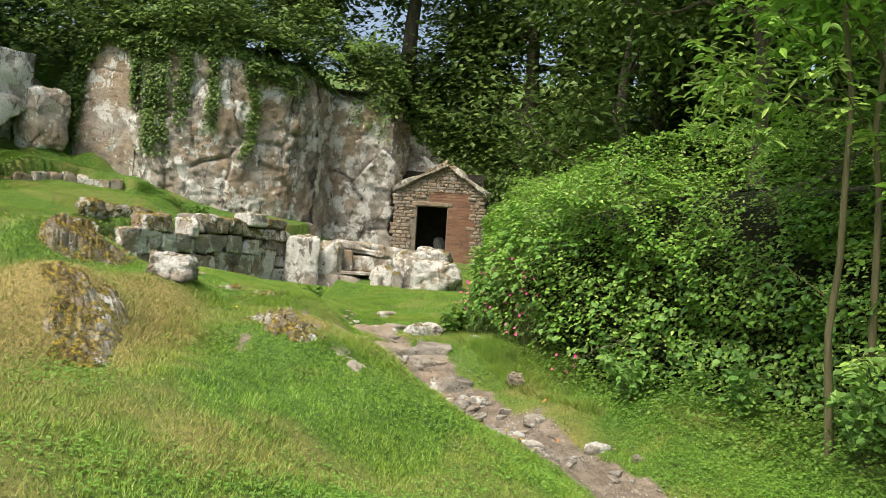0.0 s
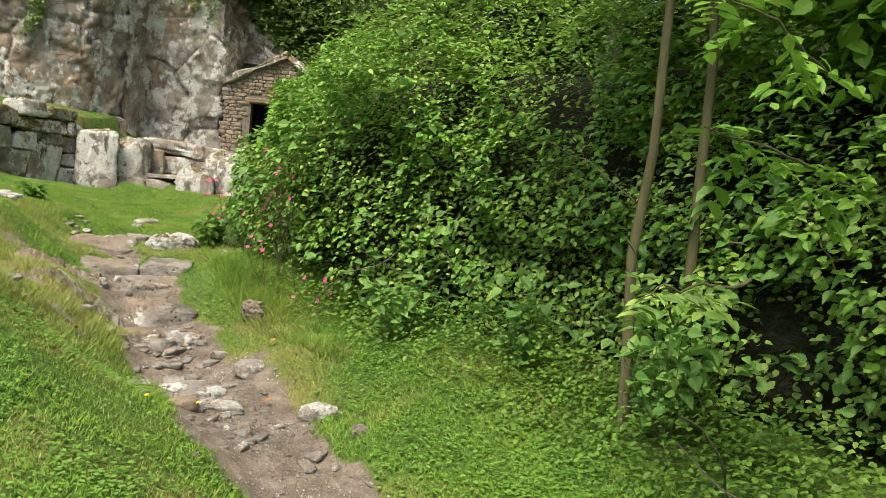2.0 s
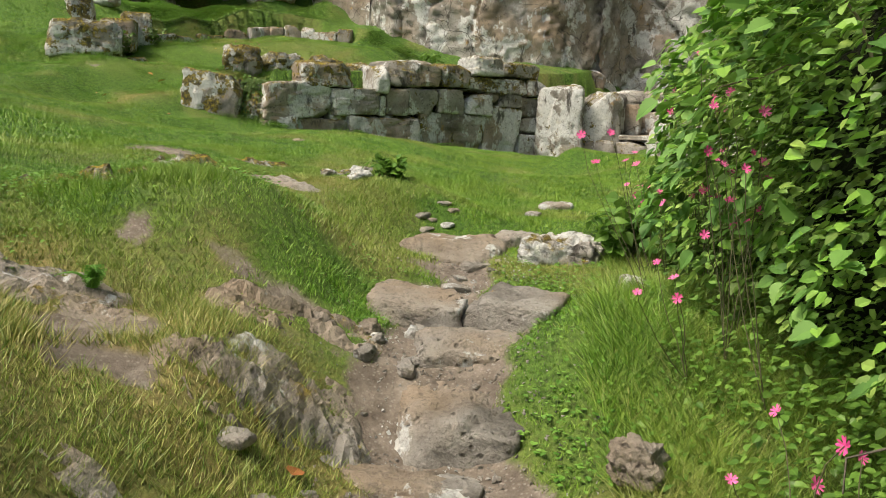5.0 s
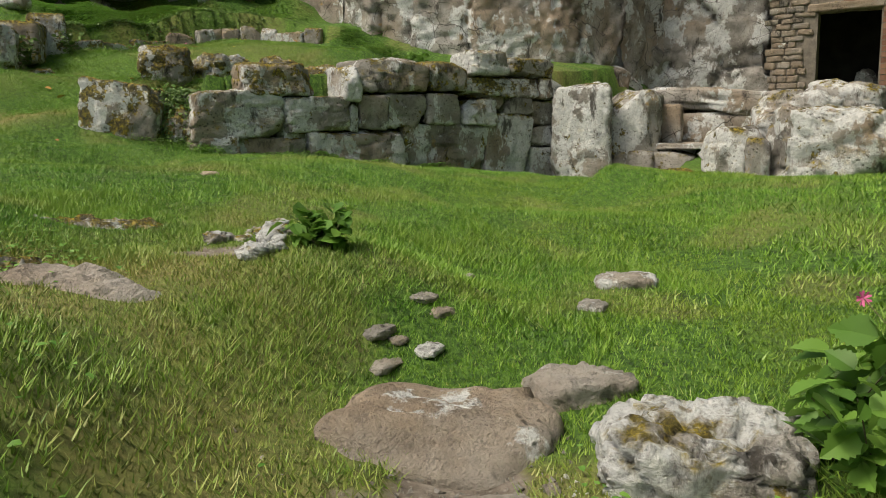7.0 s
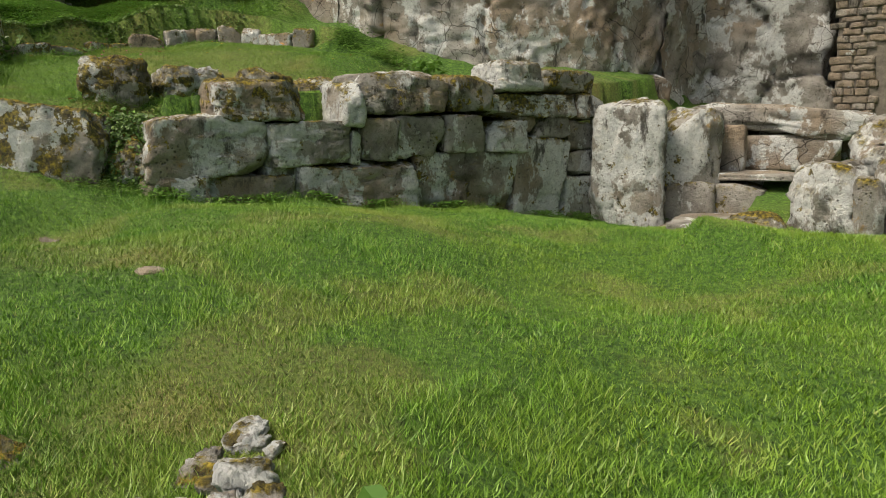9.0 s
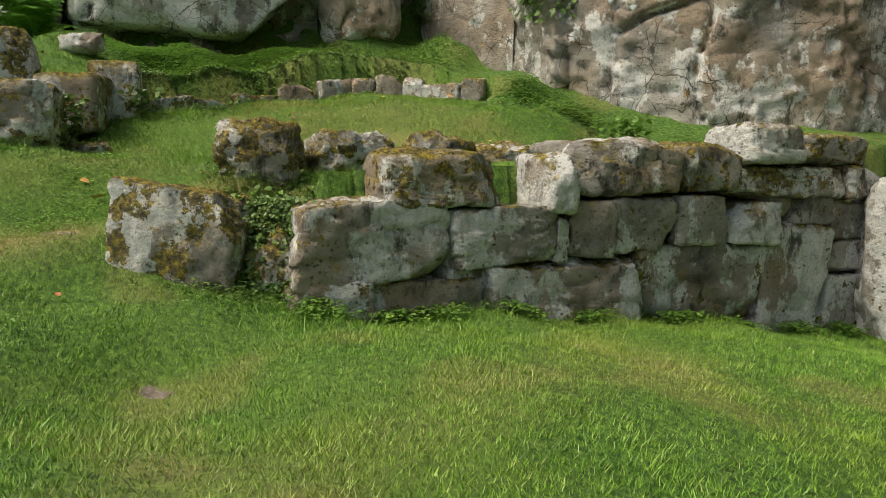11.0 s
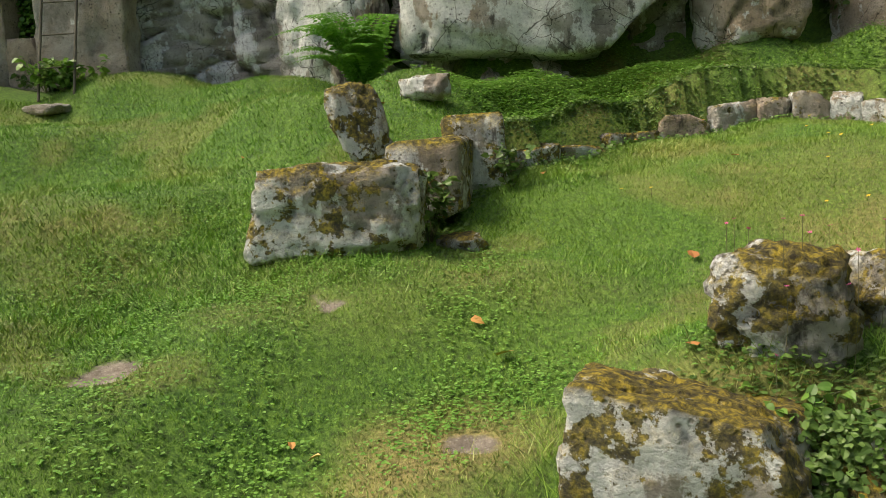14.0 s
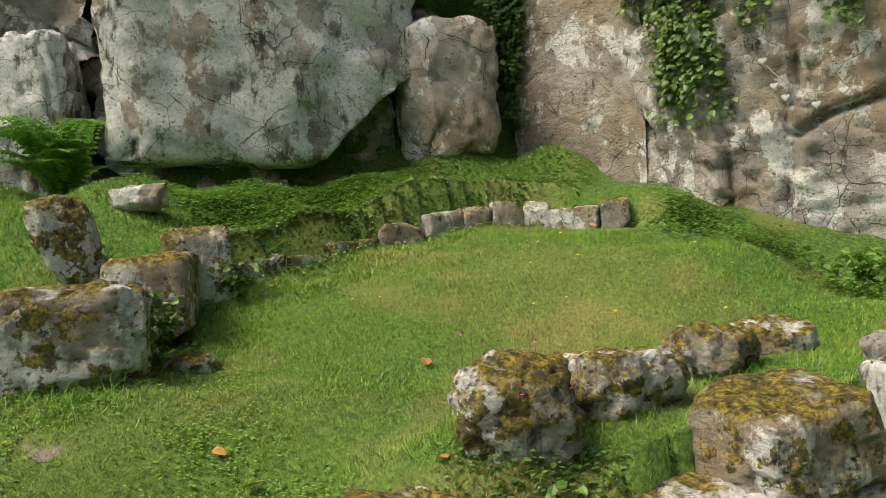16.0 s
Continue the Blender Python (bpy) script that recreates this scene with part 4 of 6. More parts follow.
row = 0
z = 0.95
while z < RIDGE - 0.1:
    x = DX1 + 0.02 if z < DZ1 + 0.08 else -0.62
    end = 0.42 if z < DZ1 else 0.3
    if z > DZ1 + 0.36:
        break
    first = row % 2
    while x < end:
        half = first
        first = 0
        w = 0.1 if half else 0.21
        put("brick", HALF if half else BR, shed, MOVE @ pose(x + w / 2, SHED_Y - rr.uniform(0.0, 0.008), z + 0.035, 0, rr.uniform(-1, 1), 0))
        x += w + 0.012
    row += 1
    z += 0.074
RUB = [stone_mesh("rubble_stone", (0.26, 0.12, 0.12), 520 + k, MAT["rubble"], 5, 12, 0.09, 0.12, 2) for k in range(6)]
z = 0.8
while z < RIDGE - 0.1:
    h = rr.uniform(0.065, 0.1)
    x = WX0 + rr.uniform(-0.1, 0.05)
    while x < WX1 - 0.1:
        w = rr.uniform(0.1, 0.28)
        xm = x + w / 2
        door = DX0 - 0.02 < x + w and x < DX1 + 0.02 and z < DZ1 + 0.12
        brick = (DX1 - 0.02 < xm < 0.45 and z < DZ1 + 0.3) or (-0.66 < xm < 0.34 and DZ1 < z < DZ1 + 0.34)
        if not door and not brick and z + h < gable_top(xm) - 0.02:
            put("rubble_stone", RUB[rr.randrange(6)], shed, MOVE @ pose(xm, SHED_Y + 0.04 - rr.uniform(0, 0.012), z + h / 2, 0, rr.uniform(-4, 4), 0) @ Matrix.Diagonal((w / 0.26 * 0.96, 1, h / 0.12 * 0.95, 1)))
        x += w
    z += h


# ---- leaves ----


def leaf_cloud(name, at, normal, size, mat, seed, shape="oval", droop=0.5, spread=0.9, axes=None):
    """One mesh of many separate leaves: at (n, 3), their outward directions and lengths."""
    rnd = np.random.RandomState(seed)
    n = len(at)
    face = normal + rnd.normal(0, spread * 0.45, (n, 3)) + (0, 0, 0.75)
    face /= np.linalg.norm(face, axis=1)[:, None]
    tip = rnd.normal(0, 1, (n, 3)) + normal * 0.5 - np.array([0, 0, droop])
    tip -= face * (tip * face).sum(1)[:, None]
    tip /= np.linalg.norm(tip, axis=1)[:, None]
    if axes is not None:
        tip, face = axes
        face = face - tip * (tip * face).sum(1)[:, None]
        face /= np.linalg.norm(face, axis=1)[:, None]
    side = np.cross(face, tip)
    if shape == "far":
        L = (size * rnd.uniform(0.6, 1.3, n))[:, None]
        v = np.stack([at, at + L * (tip * 0.45 + side * 0.3 + face * 0.06), at + L * tip, at + L * (tip * 0.45 - side * 0.3 + face * 0.06)], 1)
        base = (np.arange(n) * 4)[:, None]
        return mesh_from(name, v.reshape(-1, 3), np.concatenate([base + np.array([q]) for q in ((0, 2, 1), (0, 3, 2))], 0), mat, False)
    if shape == "toothed":
        L = (size * rnd.uniform(0.6, 1.25, n))[:, None]
        rim = [(0.0, 0.0)]
        for k in range(1, 7):
            t = k / 7
            w = 0.40 * math.sin(math.pi * t ** 0.72) ** 0.9
            rim += [(t - 0.045, w * 0.86), (t + 0.02, w)]
        rim += [(1.04, 0.0)]
        rim += [(a, -b) for a, b in rim[-2:0:-1]]
        curl = rnd.uniform(0.0, 0.3, n)[:, None]
        v = [at + L * (tip * a + side * b + face * (0.35 * abs(b) - curl * a * a)) for a, b in rim] + [at + L * (tip * 0.5 - face * curl * 0.25)]
        m = len(rim)
        base = (np.arange(n) * (m + 1))[:, None]
        f = np.concatenate([base + np.array([(m, (q + 1) % m, q)]) for q in range(m)], 0)
        return mesh_from(name, np.stack(v, 1).reshape(-1, 3), f, mat, False)
    if shape == "oval":
        prof = [(0, 0), (0.35, 0.26), (0.7, 0.20), (1.0, 0.0)]
    elif shape == "broad":
        prof = [(0, 0), (0.18, 0.36), (0.6, 0.34), (1.0, 0.0)]
    else:
        prof = [(0, 0), (0.3, 0.13), (0.7, 0.11), (1.0, 0.0)]
    L = (size * rnd.uniform(0.65, 1.25, n))[:, None]
    o = at
    cup = rnd.uniform(0.02, 0.16, n)[:, None]
    a, b = prof[1], prof[2]
    bend = rnd.uniform(-0.05, 0.25, n)[:, None]
    v = np.stack([
        o, o + L * (tip * a[0] + side * a[1] + face * cup), o + L * (tip * b[0] + side * b[1] + face * (cup - bend * 0.4)), o + L * (tip - face * bend),
        o + L * (tip * b[0] - side * b[1] + face * (cup - bend * 0.4)), o + L * (tip * a[0] - side * a[1] + face * cup), o + L * (tip * 0.5 - face * bend * 0.15)], 1)
    base = (np.arange(n) * 7)[:, None]
    f = np.concatenate([base + np.array([q]) for q in ((0, 6, 1), (1, 6, 2), (2, 6, 3), (3, 6, 4), (4, 6, 5), (5, 6, 0))], 0)
    return mesh_from(name, v.reshape(-1, 3), f, mat, False)


def tube(name, pts, radii, mat, sides=7):
    """A round stem through points, with a radius at each."""
    pts = np.asarray(pts, float)
    t = np.gradient(pts, axis=0)
    t /= np.linalg.norm(t, axis=1)[:, None]
    a = np.cross(t, (0.3, 0.9, 0.2))
    a /= np.linalg.norm(a, axis=1)[:, None]
    b = np.cross(t, a)
    ang = np.linspace(0, 2 * math.pi, sides, endpoint=False)
    r = np.asarray(radii, float)[:, None, None]
    ring = pts[:, None] + r * (np.cos(ang)[None, :, None] * a[:, None] + np.sin(ang)[None, :, None] * b[:, None])
    n = len(pts)
    v = ring.transpose(1, 0, 2).reshape(-1, 3)
    return mesh_from(name, v, grid_faces(sides, n, True), mat)


def wander(a, b, n, amp, rnd):
    t = np.linspace(0, 1, n)[:, None]
    p = np.asarray(a) * (1 - t) + np.asarray(b) * t
    k = np.cumsum(rnd.normal(0, amp, (n, 3)), 0) * np.sin(np.pi * t) ** 0.5
    return p + k


# ---- hedge bank along the path ----
HEDGE = np.array([(3.9, -6.0), (3.8, -2.0), (3.7, 1.5), (3.5, 3.6), (3.22, 5.0), (2.85, 6.1), (2.3, 6.95), (1.65, 7.6), (1.2, 8.4), (0.95, 9.3), (0.75, 10.5), (0.9, 12.0), (1.3, 14.0), (2.2, 17.0)])
hd = resample(HEDGE, 0.05)
ht = np.gradient(hd, axis=0)
hn = np.stack([-ht[:, 1], ht[:, 0]], 1)
hn /= np.linalg.norm(hn, axis=1)[:, None]
HTOP = np.interp(hd[:, 1], [-6, 2, 4.5, 6, 7.5, 9, 11, 17], [3.2, 3.2, 3.0, 2.8, 2.75, 2.45, 2.5, 2.9])


def hedge_points(n, seed, depth, lo=0.0, hi=1.0, y0=-6, y1=17):
    """Places in the outer layer of the hedge, with outward directions. It bulges out at mid height and rounds over at the top."""
    rnd = np.random.RandomState(seed)
    ok = np.where((hd[:, 1] >= y0) & (hd[:, 1] <= y1))[0]
    i = ok[rnd.randint(0, len(ok), n)]
    v = rnd.uniform(lo, hi, n)
    base = height(hd[i, 0], hd[i, 1])
    arc = np.clip(v, 0, 1) * 1.45
    out = -0.2 + 0.5 * np.sin(np.clip(v, 0, 0.6) * 2.6) * 0.5 - 0.75 * v ** 1.5 - 2.2 * smooth(0.72, 1.0, v) * rnd.uniform(0, 1, n) - rnd.uniform(0, depth, n)
    z = base + (HTOP[i] - base) * np.minimum(v * 1.12, 1.0)
    out = out + 0.5 * smooth(7.0, 8.2, hd[i, 1])
    p = np.stack([hd[i, 0] + hn[i, 0] * out, hd[i, 1] + hn[i, 1] * out, z], 1)
    lump = fbm(p * 1.4, 3, 61)
    p[:, :2] += hn[i] * (0.24 * lump + 0.12 * vnoise(p * 4.0, 62))[:, None]
    p[:, 2] += (0.34 * fbm(p * 1.3, 3, 67) + 0.12 * np.abs(vnoise(p * 5, 68))) * v
    nr = np.stack([hn[i, 0] * np.cos(arc), hn[i, 1] * np.cos(arc), np.sin(arc) * 0.9 + 0.2], 1)
    keep = fbm(p * 3.2, 3, 64) > -0.42 + 0.25 * rnd.uniform(-1, 1, n)
    return p[keep], nr[keep], v[keep]


hedge = thing("hedge", "dense overgrown hedge of bramble, nettle and hazel", "hedge", kind="stuff")
for nm, count, seed, dep, lo, hi, y0, y1, size, mat, shp, lab in (
        ("foliage", 46000, 1, 0.55, 0.05, 1.0, 2.0, 12, 0.041, "hedge", "broad", "mid-green bramble leaves"),
        ("foliage", 22000, 2, 0.3, 0.3, 1.0, 2.0, 12, 0.048, "hedge", "oval", "pointed elder leaflets"),
        ("foliage", 9000, 3, 0.12, 0.45, 1.0, 3.5, 12, 0.06, "bright", "oval", "bright young leaflets"),
        # darker ivy green in this low, deep layer: shade put into the colour
        ("foliage", 16000, 4, 0.7, 0.0, 0.6, 2.0, 12, 0.042, "ivy", "broad", "ivy leaves whose darker green puts shade low in the hedge"),
        ("nettle_leaves", 2600, 7, 0.08, 0.08, 0.7, 3.0, 9.5, 0.075, "nettle", "toothed", "toothed nettle leaves"),
        ("bramble_leaves", 6500, 10, 0.06, 0.15, 0.95, 2.5, 10, 0.05, "bright", "broad", "light green bramble leaves"),
        ("foliage", 6000, 5, 0.5, 0.0, 1.0, -6, 2.0, 0.09, "hedge", "broad", ""),
        ("foliage", 6000, 6, 0.5, 0.0, 1.0, 12, 17, 0.09, "hedge", "broad", "")):
    p, nr, v = hedge_points(count, seed, dep, lo, hi, y0, y1)
    put(nm, leaf_cloud(nm, p, nr, size, MAT[mat], seed, shp, 0.35, 1.2), hedge, None, lab)
# dense inner mass: an added sheet, near black to stand for inner shade
_n = Nodes("hedge_inner_shade", 0.95, False)
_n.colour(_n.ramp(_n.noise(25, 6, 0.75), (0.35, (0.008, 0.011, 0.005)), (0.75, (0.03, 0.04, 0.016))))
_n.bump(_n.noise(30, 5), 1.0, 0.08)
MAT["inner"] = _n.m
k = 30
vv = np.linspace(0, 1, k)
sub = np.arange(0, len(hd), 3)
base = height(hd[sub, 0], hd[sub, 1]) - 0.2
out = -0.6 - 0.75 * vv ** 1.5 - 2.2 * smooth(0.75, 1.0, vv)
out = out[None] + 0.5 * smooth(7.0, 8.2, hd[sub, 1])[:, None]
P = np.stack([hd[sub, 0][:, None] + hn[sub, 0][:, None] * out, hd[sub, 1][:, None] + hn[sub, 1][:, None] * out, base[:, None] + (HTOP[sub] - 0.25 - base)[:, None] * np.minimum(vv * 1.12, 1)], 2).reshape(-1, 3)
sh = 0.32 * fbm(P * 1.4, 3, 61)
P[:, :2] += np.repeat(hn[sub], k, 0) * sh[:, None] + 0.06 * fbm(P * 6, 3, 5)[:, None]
put("inner_twigs", mesh_from("inner_twigs", P, grid_faces(len(sub), k)[:, ::-1], MAT["inner"]), hedge, None, "added near-black sheet that stands for the shade inside the hedge")

# ---- herbs at the hedge foot ----
herbs = thing("hedge_foot_herbs", "low herbs, cleavers and ground ivy along the hedge foot", "plants", kind="stuff")
rnd = np.random.RandomState(8)
n = 44000
i = rnd.randint(0, len(hd), n)
i = i[(hd[i, 1] > 2) & (hd[i, 1] < 12)]
o = 0.85 * rnd.beta(1.1, 2.6, len(i)) - 0.15
x, y = hd[i, 0] + hn[i, 0] * o, hd[i, 1] + hn[i, 1] * o
ok = soil(x, y) < 0.3
x, y, o, i = x[ok], y[ok], o[ok], i[ok]
h = rnd.uniform(0, 1, len(x)) * np.clip(0.55 - 0.9 * o, 0.04, 0.5) * (0.6 + 0.5 * vnoise(pts3(x * 2.5, y * 2.5), 12))
p = np.stack([x, y, height(x, y) + np.abs(h) + 0.02], 1)
nr = np.stack([hn[i, 0] * 0.4, hn[i, 1] * 0.4, np.full(len(x), 0.8)], 1)
put("foliage", leaf_cloud("foliage", p, nr, 0.03, MAT["herb"], 9, "broad"), herbs)

# ---- trees ----


def tree(name, label, at, tall, radius, crown, leaves, leaf, mat, seed, bark="bark", lean=(0, 0), shape="oval", limbs=7, low=0.45, clumps=40, group=""):
    """A tapered trunk with limbs, and a crown of leaf clumps with gaps."""
    rnd = np.random.RandomState(seed)
    root = thing(name, label, "tree", at, group)
    top = np.array([lean[0], lean[1], tall])
    trunk = wander((0, 0, -0.25), top, 12, tall * 0.008, rnd)
    put("trunk", tube("trunk", trunk, np.linspace(radius, radius * 0.25, 12) * np.concatenate([[1.35, 1.1], np.ones(10)]), MAT[bark], 9), root)
    centres = []
    for k in range(limbs):
        a = trunk[int(rnd.uniform(low, 0.9) * 11)]
        ang = rnd.uniform(0, 2 * math.pi)
        b = a + np.array([math.cos(ang) * crown[0], math.sin(ang) * crown[1], rnd.uniform(0.1, 0.9) * crown[2]]) * rnd.uniform(0.45, 0.85)
        limb = wander(a, b, 8, 0.05 * crown[0] * 0.4, rnd)
        put("limb", tube("limb", limb, np.linspace(radius * 0.38, radius * 0.07, 8), MAT[bark], 6), root)
        centres += [limb[j] for j in (4, 5, 6, 7)]
    mid_c = top - (0, 0, crown[2] * 0.35)
    while len(centres) < clumps:
        d = rnd.normal(size=3)
        d /= np.linalg.norm(d)
        centres.append(mid_c + d * np.array(crown) * rnd.uniform(0.55, 1.0))
    centres = np.array(centres)
    which = rnd.randint(0, len(centres), leaves)
    spread = np.array(crown) * 0.17
    d = rnd.normal(size=(leaves, 3))
    p = centres[which] + d * spread * rnd.uniform(0.5, 1.2, (len(centres), 1))[which]
    nr = d / np.linalg.norm(d, axis=1)[:, None] * 0.6 + (0, 0, 0.4)
    put("crown", leaf_cloud("crown", p, nr, leaf, MAT[mat], seed + 1, shape), root)
    return root


def z_at(x, y):
    return float(height([x], [y])[0])


for k, (x, y, tall, crown) in enumerate(((-9.5, 21.0, 6.5, (3.2, 2.6, 2.6)), (-5.5, 22.5, 7.5, (3.4, 3.0, 3.2)), (-1.6, 23.2, 8.5, (3.0, 3.0, 3.6)), (1.8, 22.3, 8.0, (3.2, 3.0, 4.0)), (5.0, 20.5, 9.0, (3.4, 3.2, 4.2)), (8.0, 16.5, 9.0, (3.4, 3.4, 4.4)),
                                             (3.5, 26.5, 11.0, (4.5, 3.5, 4.5)), (9.5, 22.5, 11.0, (4.5, 3.5, 5.5)), (-13.0, 19.5, 7.5, (3.5, 3.0, 3.0)))):
    tree("woodland_tree", "dark leafy woodland tree above the cliff", (x, y, z_at(x, y)), tall, 0.2 + 0.01 * tall, crown, 19000, 0.23, "tree", 400 + k, low=0.3, clumps=70, group="trees above the cliff", shape="far")
tree("roadside_tree", "slender young ash with two grey-green stems in the hedge", (2.94, 5.76, z_at(2.94, 5.76)), 5.6, 0.03, (1.5, 1.5, 1.5), 5000, 0.10, "hedge", 420, "stem", (-0.15, 0.2), "thin", 6, 0.5, 30)
tree("roadside_tree", "slender hazel stem beside the young ash", (3.16, 5.7, z_at(3.16, 5.7)), 5.2, 0.032, (1.4, 1.4, 1.4), 4000, 0.10, "bright", 421, "stem", (0.1, -0.1), "oval", 6, 0.5, 30)
tree("hedge_tree", "bushy tree behind the hedge", (5.6, 8.8, z_at(5.6, 8.8)), 8.0, 0.15, (2.4, 2.8, 3.0), 22000, 0.13, "tree", 422, low=0.2, shape="far", clumps=60)
tree("hedge_tree", "bushy tree behind the hedge", (4.7, 12.8, z_at(4.7, 12.8)), 10.0, 0.16, (3.6, 3.6, 3.4), 22000, 0.13, "tree", 423, low=0.2, shape="far", clumps=60)
tree("hedge_tree", "tall dark tree beside the shed", (3.4, 16.6, z_at(3.4, 16.6)), 10.0, 0.16, (3.4, 3.2, 3.4), 18000, 0.15, "tree", 425, low=0.25, shape="far", clumps=60)
tree("hedge_tree", "bright hazel bush overhanging the hedge", (4.3, 4.6, z_at(4.3, 4.6)), 4.4, 0.08, (1.6, 1.8, 1.4), 7000, 0.11, "bright", 424, "stem", low=0.35, shape="broad")

# ---- ivy on the cliff ----
ivy = thing("cliff_ivy", "curtains of green ivy over the cliff edge", "ivy", kind="stuff")


def sheet_points(sheet, n, rnd, keep):
    X, Y, Z, nrm = sheet
    i, j = rnd.randint(0, X.shape[0], n), rnd.randint(0, X.shape[1], n)
    ok = keep(X[i, j], Z[i, j], rnd)
    i, j = i[ok], j[ok]
    p = np.stack([X[i, j], Y[i, j], Z[i, j]], 1) + rnd.normal(0, 0.03, (len(i), 3))
    nr = np.stack([nrm[i, 0], nrm[i, 1], np.full(len(i), 0.25)], 1)
    return p + nr * rnd.uniform(0.02, 0.12, (len(i), 1)), nr


def fringe(x, z, rnd):
    top = np.interp(x, TOPX, TOPZ)
    n = fbm(pts3(x * 0.9, z * 0.5), 3, 77)
    return (top - z) < 0.45 + 0.75 * np.clip(n, -0.4, 1) + 0.3 * rnd.uniform(0, 1, len(x))


def streams(x, z, rnd):
    out = np.zeros(len(x), dtype=bool)
    for sx, w, bottom in ((-6.75, 0.30, 3.3), (-7.25, 0.14, 4.4), (-6.2, 0.16, 4.0), (-5.55, 0.13, 3.9), (-4.75, 0.12, 3.4), (-4.0, 0.25, 4.9), (-8.75, 0.22, 3.5), (-2.6, 0.18, 4.6), (-1.9, 0.16, 4.3)):
        wob = 0.12 * vnoise(pts3(z * 1.7, z * 0 + sx), 3)
        out |= (np.abs(x - sx - wob) < w * (0.5 + 0.6 * rnd.uniform(0, 1, len(x)))) & (z > bottom + 0.5 * rnd.uniform(0, 1, len(x))) & (rnd.uniform(0, 1, len(x)) < 0.55)
    return out


rnd = np.random.RandomState(91)
for sh, n in zip(SHEETS, (70000, 90000, 20000, 40000, 40000)):
    p, nr = sheet_points(sh, n, rnd, fringe)
    put("ivy_curtain", leaf_cloud("ivy_curtain", p, nr, 0.12, MAT["ivy"], 92, "far"), ivy)
    p, nr = sheet_points(sh, n, rnd, streams)
    if len(p):
        put("ivy_trail", leaf_cloud("ivy_trail", p, nr, 0.065, MAT["ivy"], 93, "broad"), ivy)
# scrub on the cliff top
n = 75000
x = rnd.uniform(-16, 8, n)
y = np.interp(-x, -CLIFF[:, 0], CLIFF[:, 1]) + rnd.uniform(-0.2, 4.5, n)
top = np.interp(x, TOPX, TOPZ)
z = top + rnd.uniform(-0.2, 1.5, n) * (0.7 + 0.6 * fbm(pts3(x * 0.8, y * 0.8), 3, 15)) + 0.3 * (y - np.interp(-x, -CLIFF[:, 0], CLIFF[:, 1]))
nr = np.stack([rnd.normal(0, 0.3, n), np.full(n, -0.5), np.full(n, 0.6)], 1)
put("scrub", leaf_cloud("scrub", np.stack([x, y, z], 1), nr, 0.155, MAT["ivy"], 95, "far"), ivy, None, "ivy and bramble scrub on the cliff top")

# leafy undergrowth of the wood behind the cliff and hedge
wood = thing("woodland_undergrowth", "dark dense undergrowth and saplings of the wood", "undergrowth", kind="stuff")
n = 110000
u = rnd.uniform(0, 1, n)
x = rnd.uniform(-17, 15, n)
y = np.where(x < 0, 22.8, 22.8 - x * 0.7) + rnd.normal(0, 1.3, n)
z = height(x, y) + rnd.beta(1.1, 1.6, n) * 7.5
keep = fbm(np.stack([x * 0.6, y * 0.6, z * 0.6], 1), 3, 44) > -0.25 + 0.9 * smooth(3.5, 8, z - height(x, y))
keep &= line_distance(x, y, CLIFF) < -0.5
x, y, z = x[keep], y[keep], z[keep]
nr = np.stack([rnd.normal(0, 0.4, len(x)), np.full(len(x), -0.5), np.full(len(x), 0.5)], 1)
put("foliage", leaf_cloud("foliage", np.stack([x, y, z], 1), nr, 0.22, MAT["tree"], 96, "far"), wood)

# ---- grass ----
rnd = np.random.RandomState(12)


def grass_mesh(name, n, x0, x1, y0, y1, tall, wide, seed, thin=None):
    rnd = np.random.RandomState(seed)
    x, y = rnd.uniform(x0, x1, n), rnd.uniform(y0, y1, n)
    ok = (soil(x, y) < 0.3 + 0.35 * rnd.uniform(0, 1, n)) & (line_distance(x, y, CLIFF) > 0.1)
    ok &= (line_distance(x, y, HEDGE) > -0.2)
    if thin is not None:
        ok &= thin(x, y, rnd)
    x, y = x[ok], y[ok]
    n = len(x)
    z = height(x, y)
    clump = fbm(pts3(x * 3.1, y * 3.1), 3, 21)
    h = tall * (0.7 + 0.45 * clump + 0.35 * rnd.uniform(0, 1, n))
    ang = rnd.uniform(0, 2 * math.pi, n)
    lean_a = rnd.uniform(0, 2 * math.pi, n)
    lean = h * rnd.uniform(0.3, 1.5, n)
    tone = np.clip(0.5 + 0.42 * vnoise(pts3(x * 38, y * 38), 51) + 0.28 * vnoise(pts3(x * 8, y * 8), 52) + 0.14 * vnoise(pts3(x * 1.6, y * 1.6), 53), 0, 1)
    h *= 0.7 + 0.45 * tone
    w = wide * rnd.uniform(0.6, 1.3, n)
    a = np.stack([x - np.cos(ang) * w, y - np.sin(ang) * w, z - 0.008], 1)
    b = np.stack([x + np.cos(ang) * w, y + np.sin(ang) * w, z - 0.008], 1)
    c = np.stack([x + np.cos(lean_a) * lean, y + np.sin(lean_a) * lean, z + np.maximum(h, 0.012)], 1)
    v = np.stack([a, b, c], 1).reshape(-1, 3)
    return mesh_from(name, v, np.arange(3 * n).reshape(-1, 3), MAT["grass"], False, (("dry", np.repeat(dry(x, y), 3)), ("tone", np.repeat(tone, 3))))


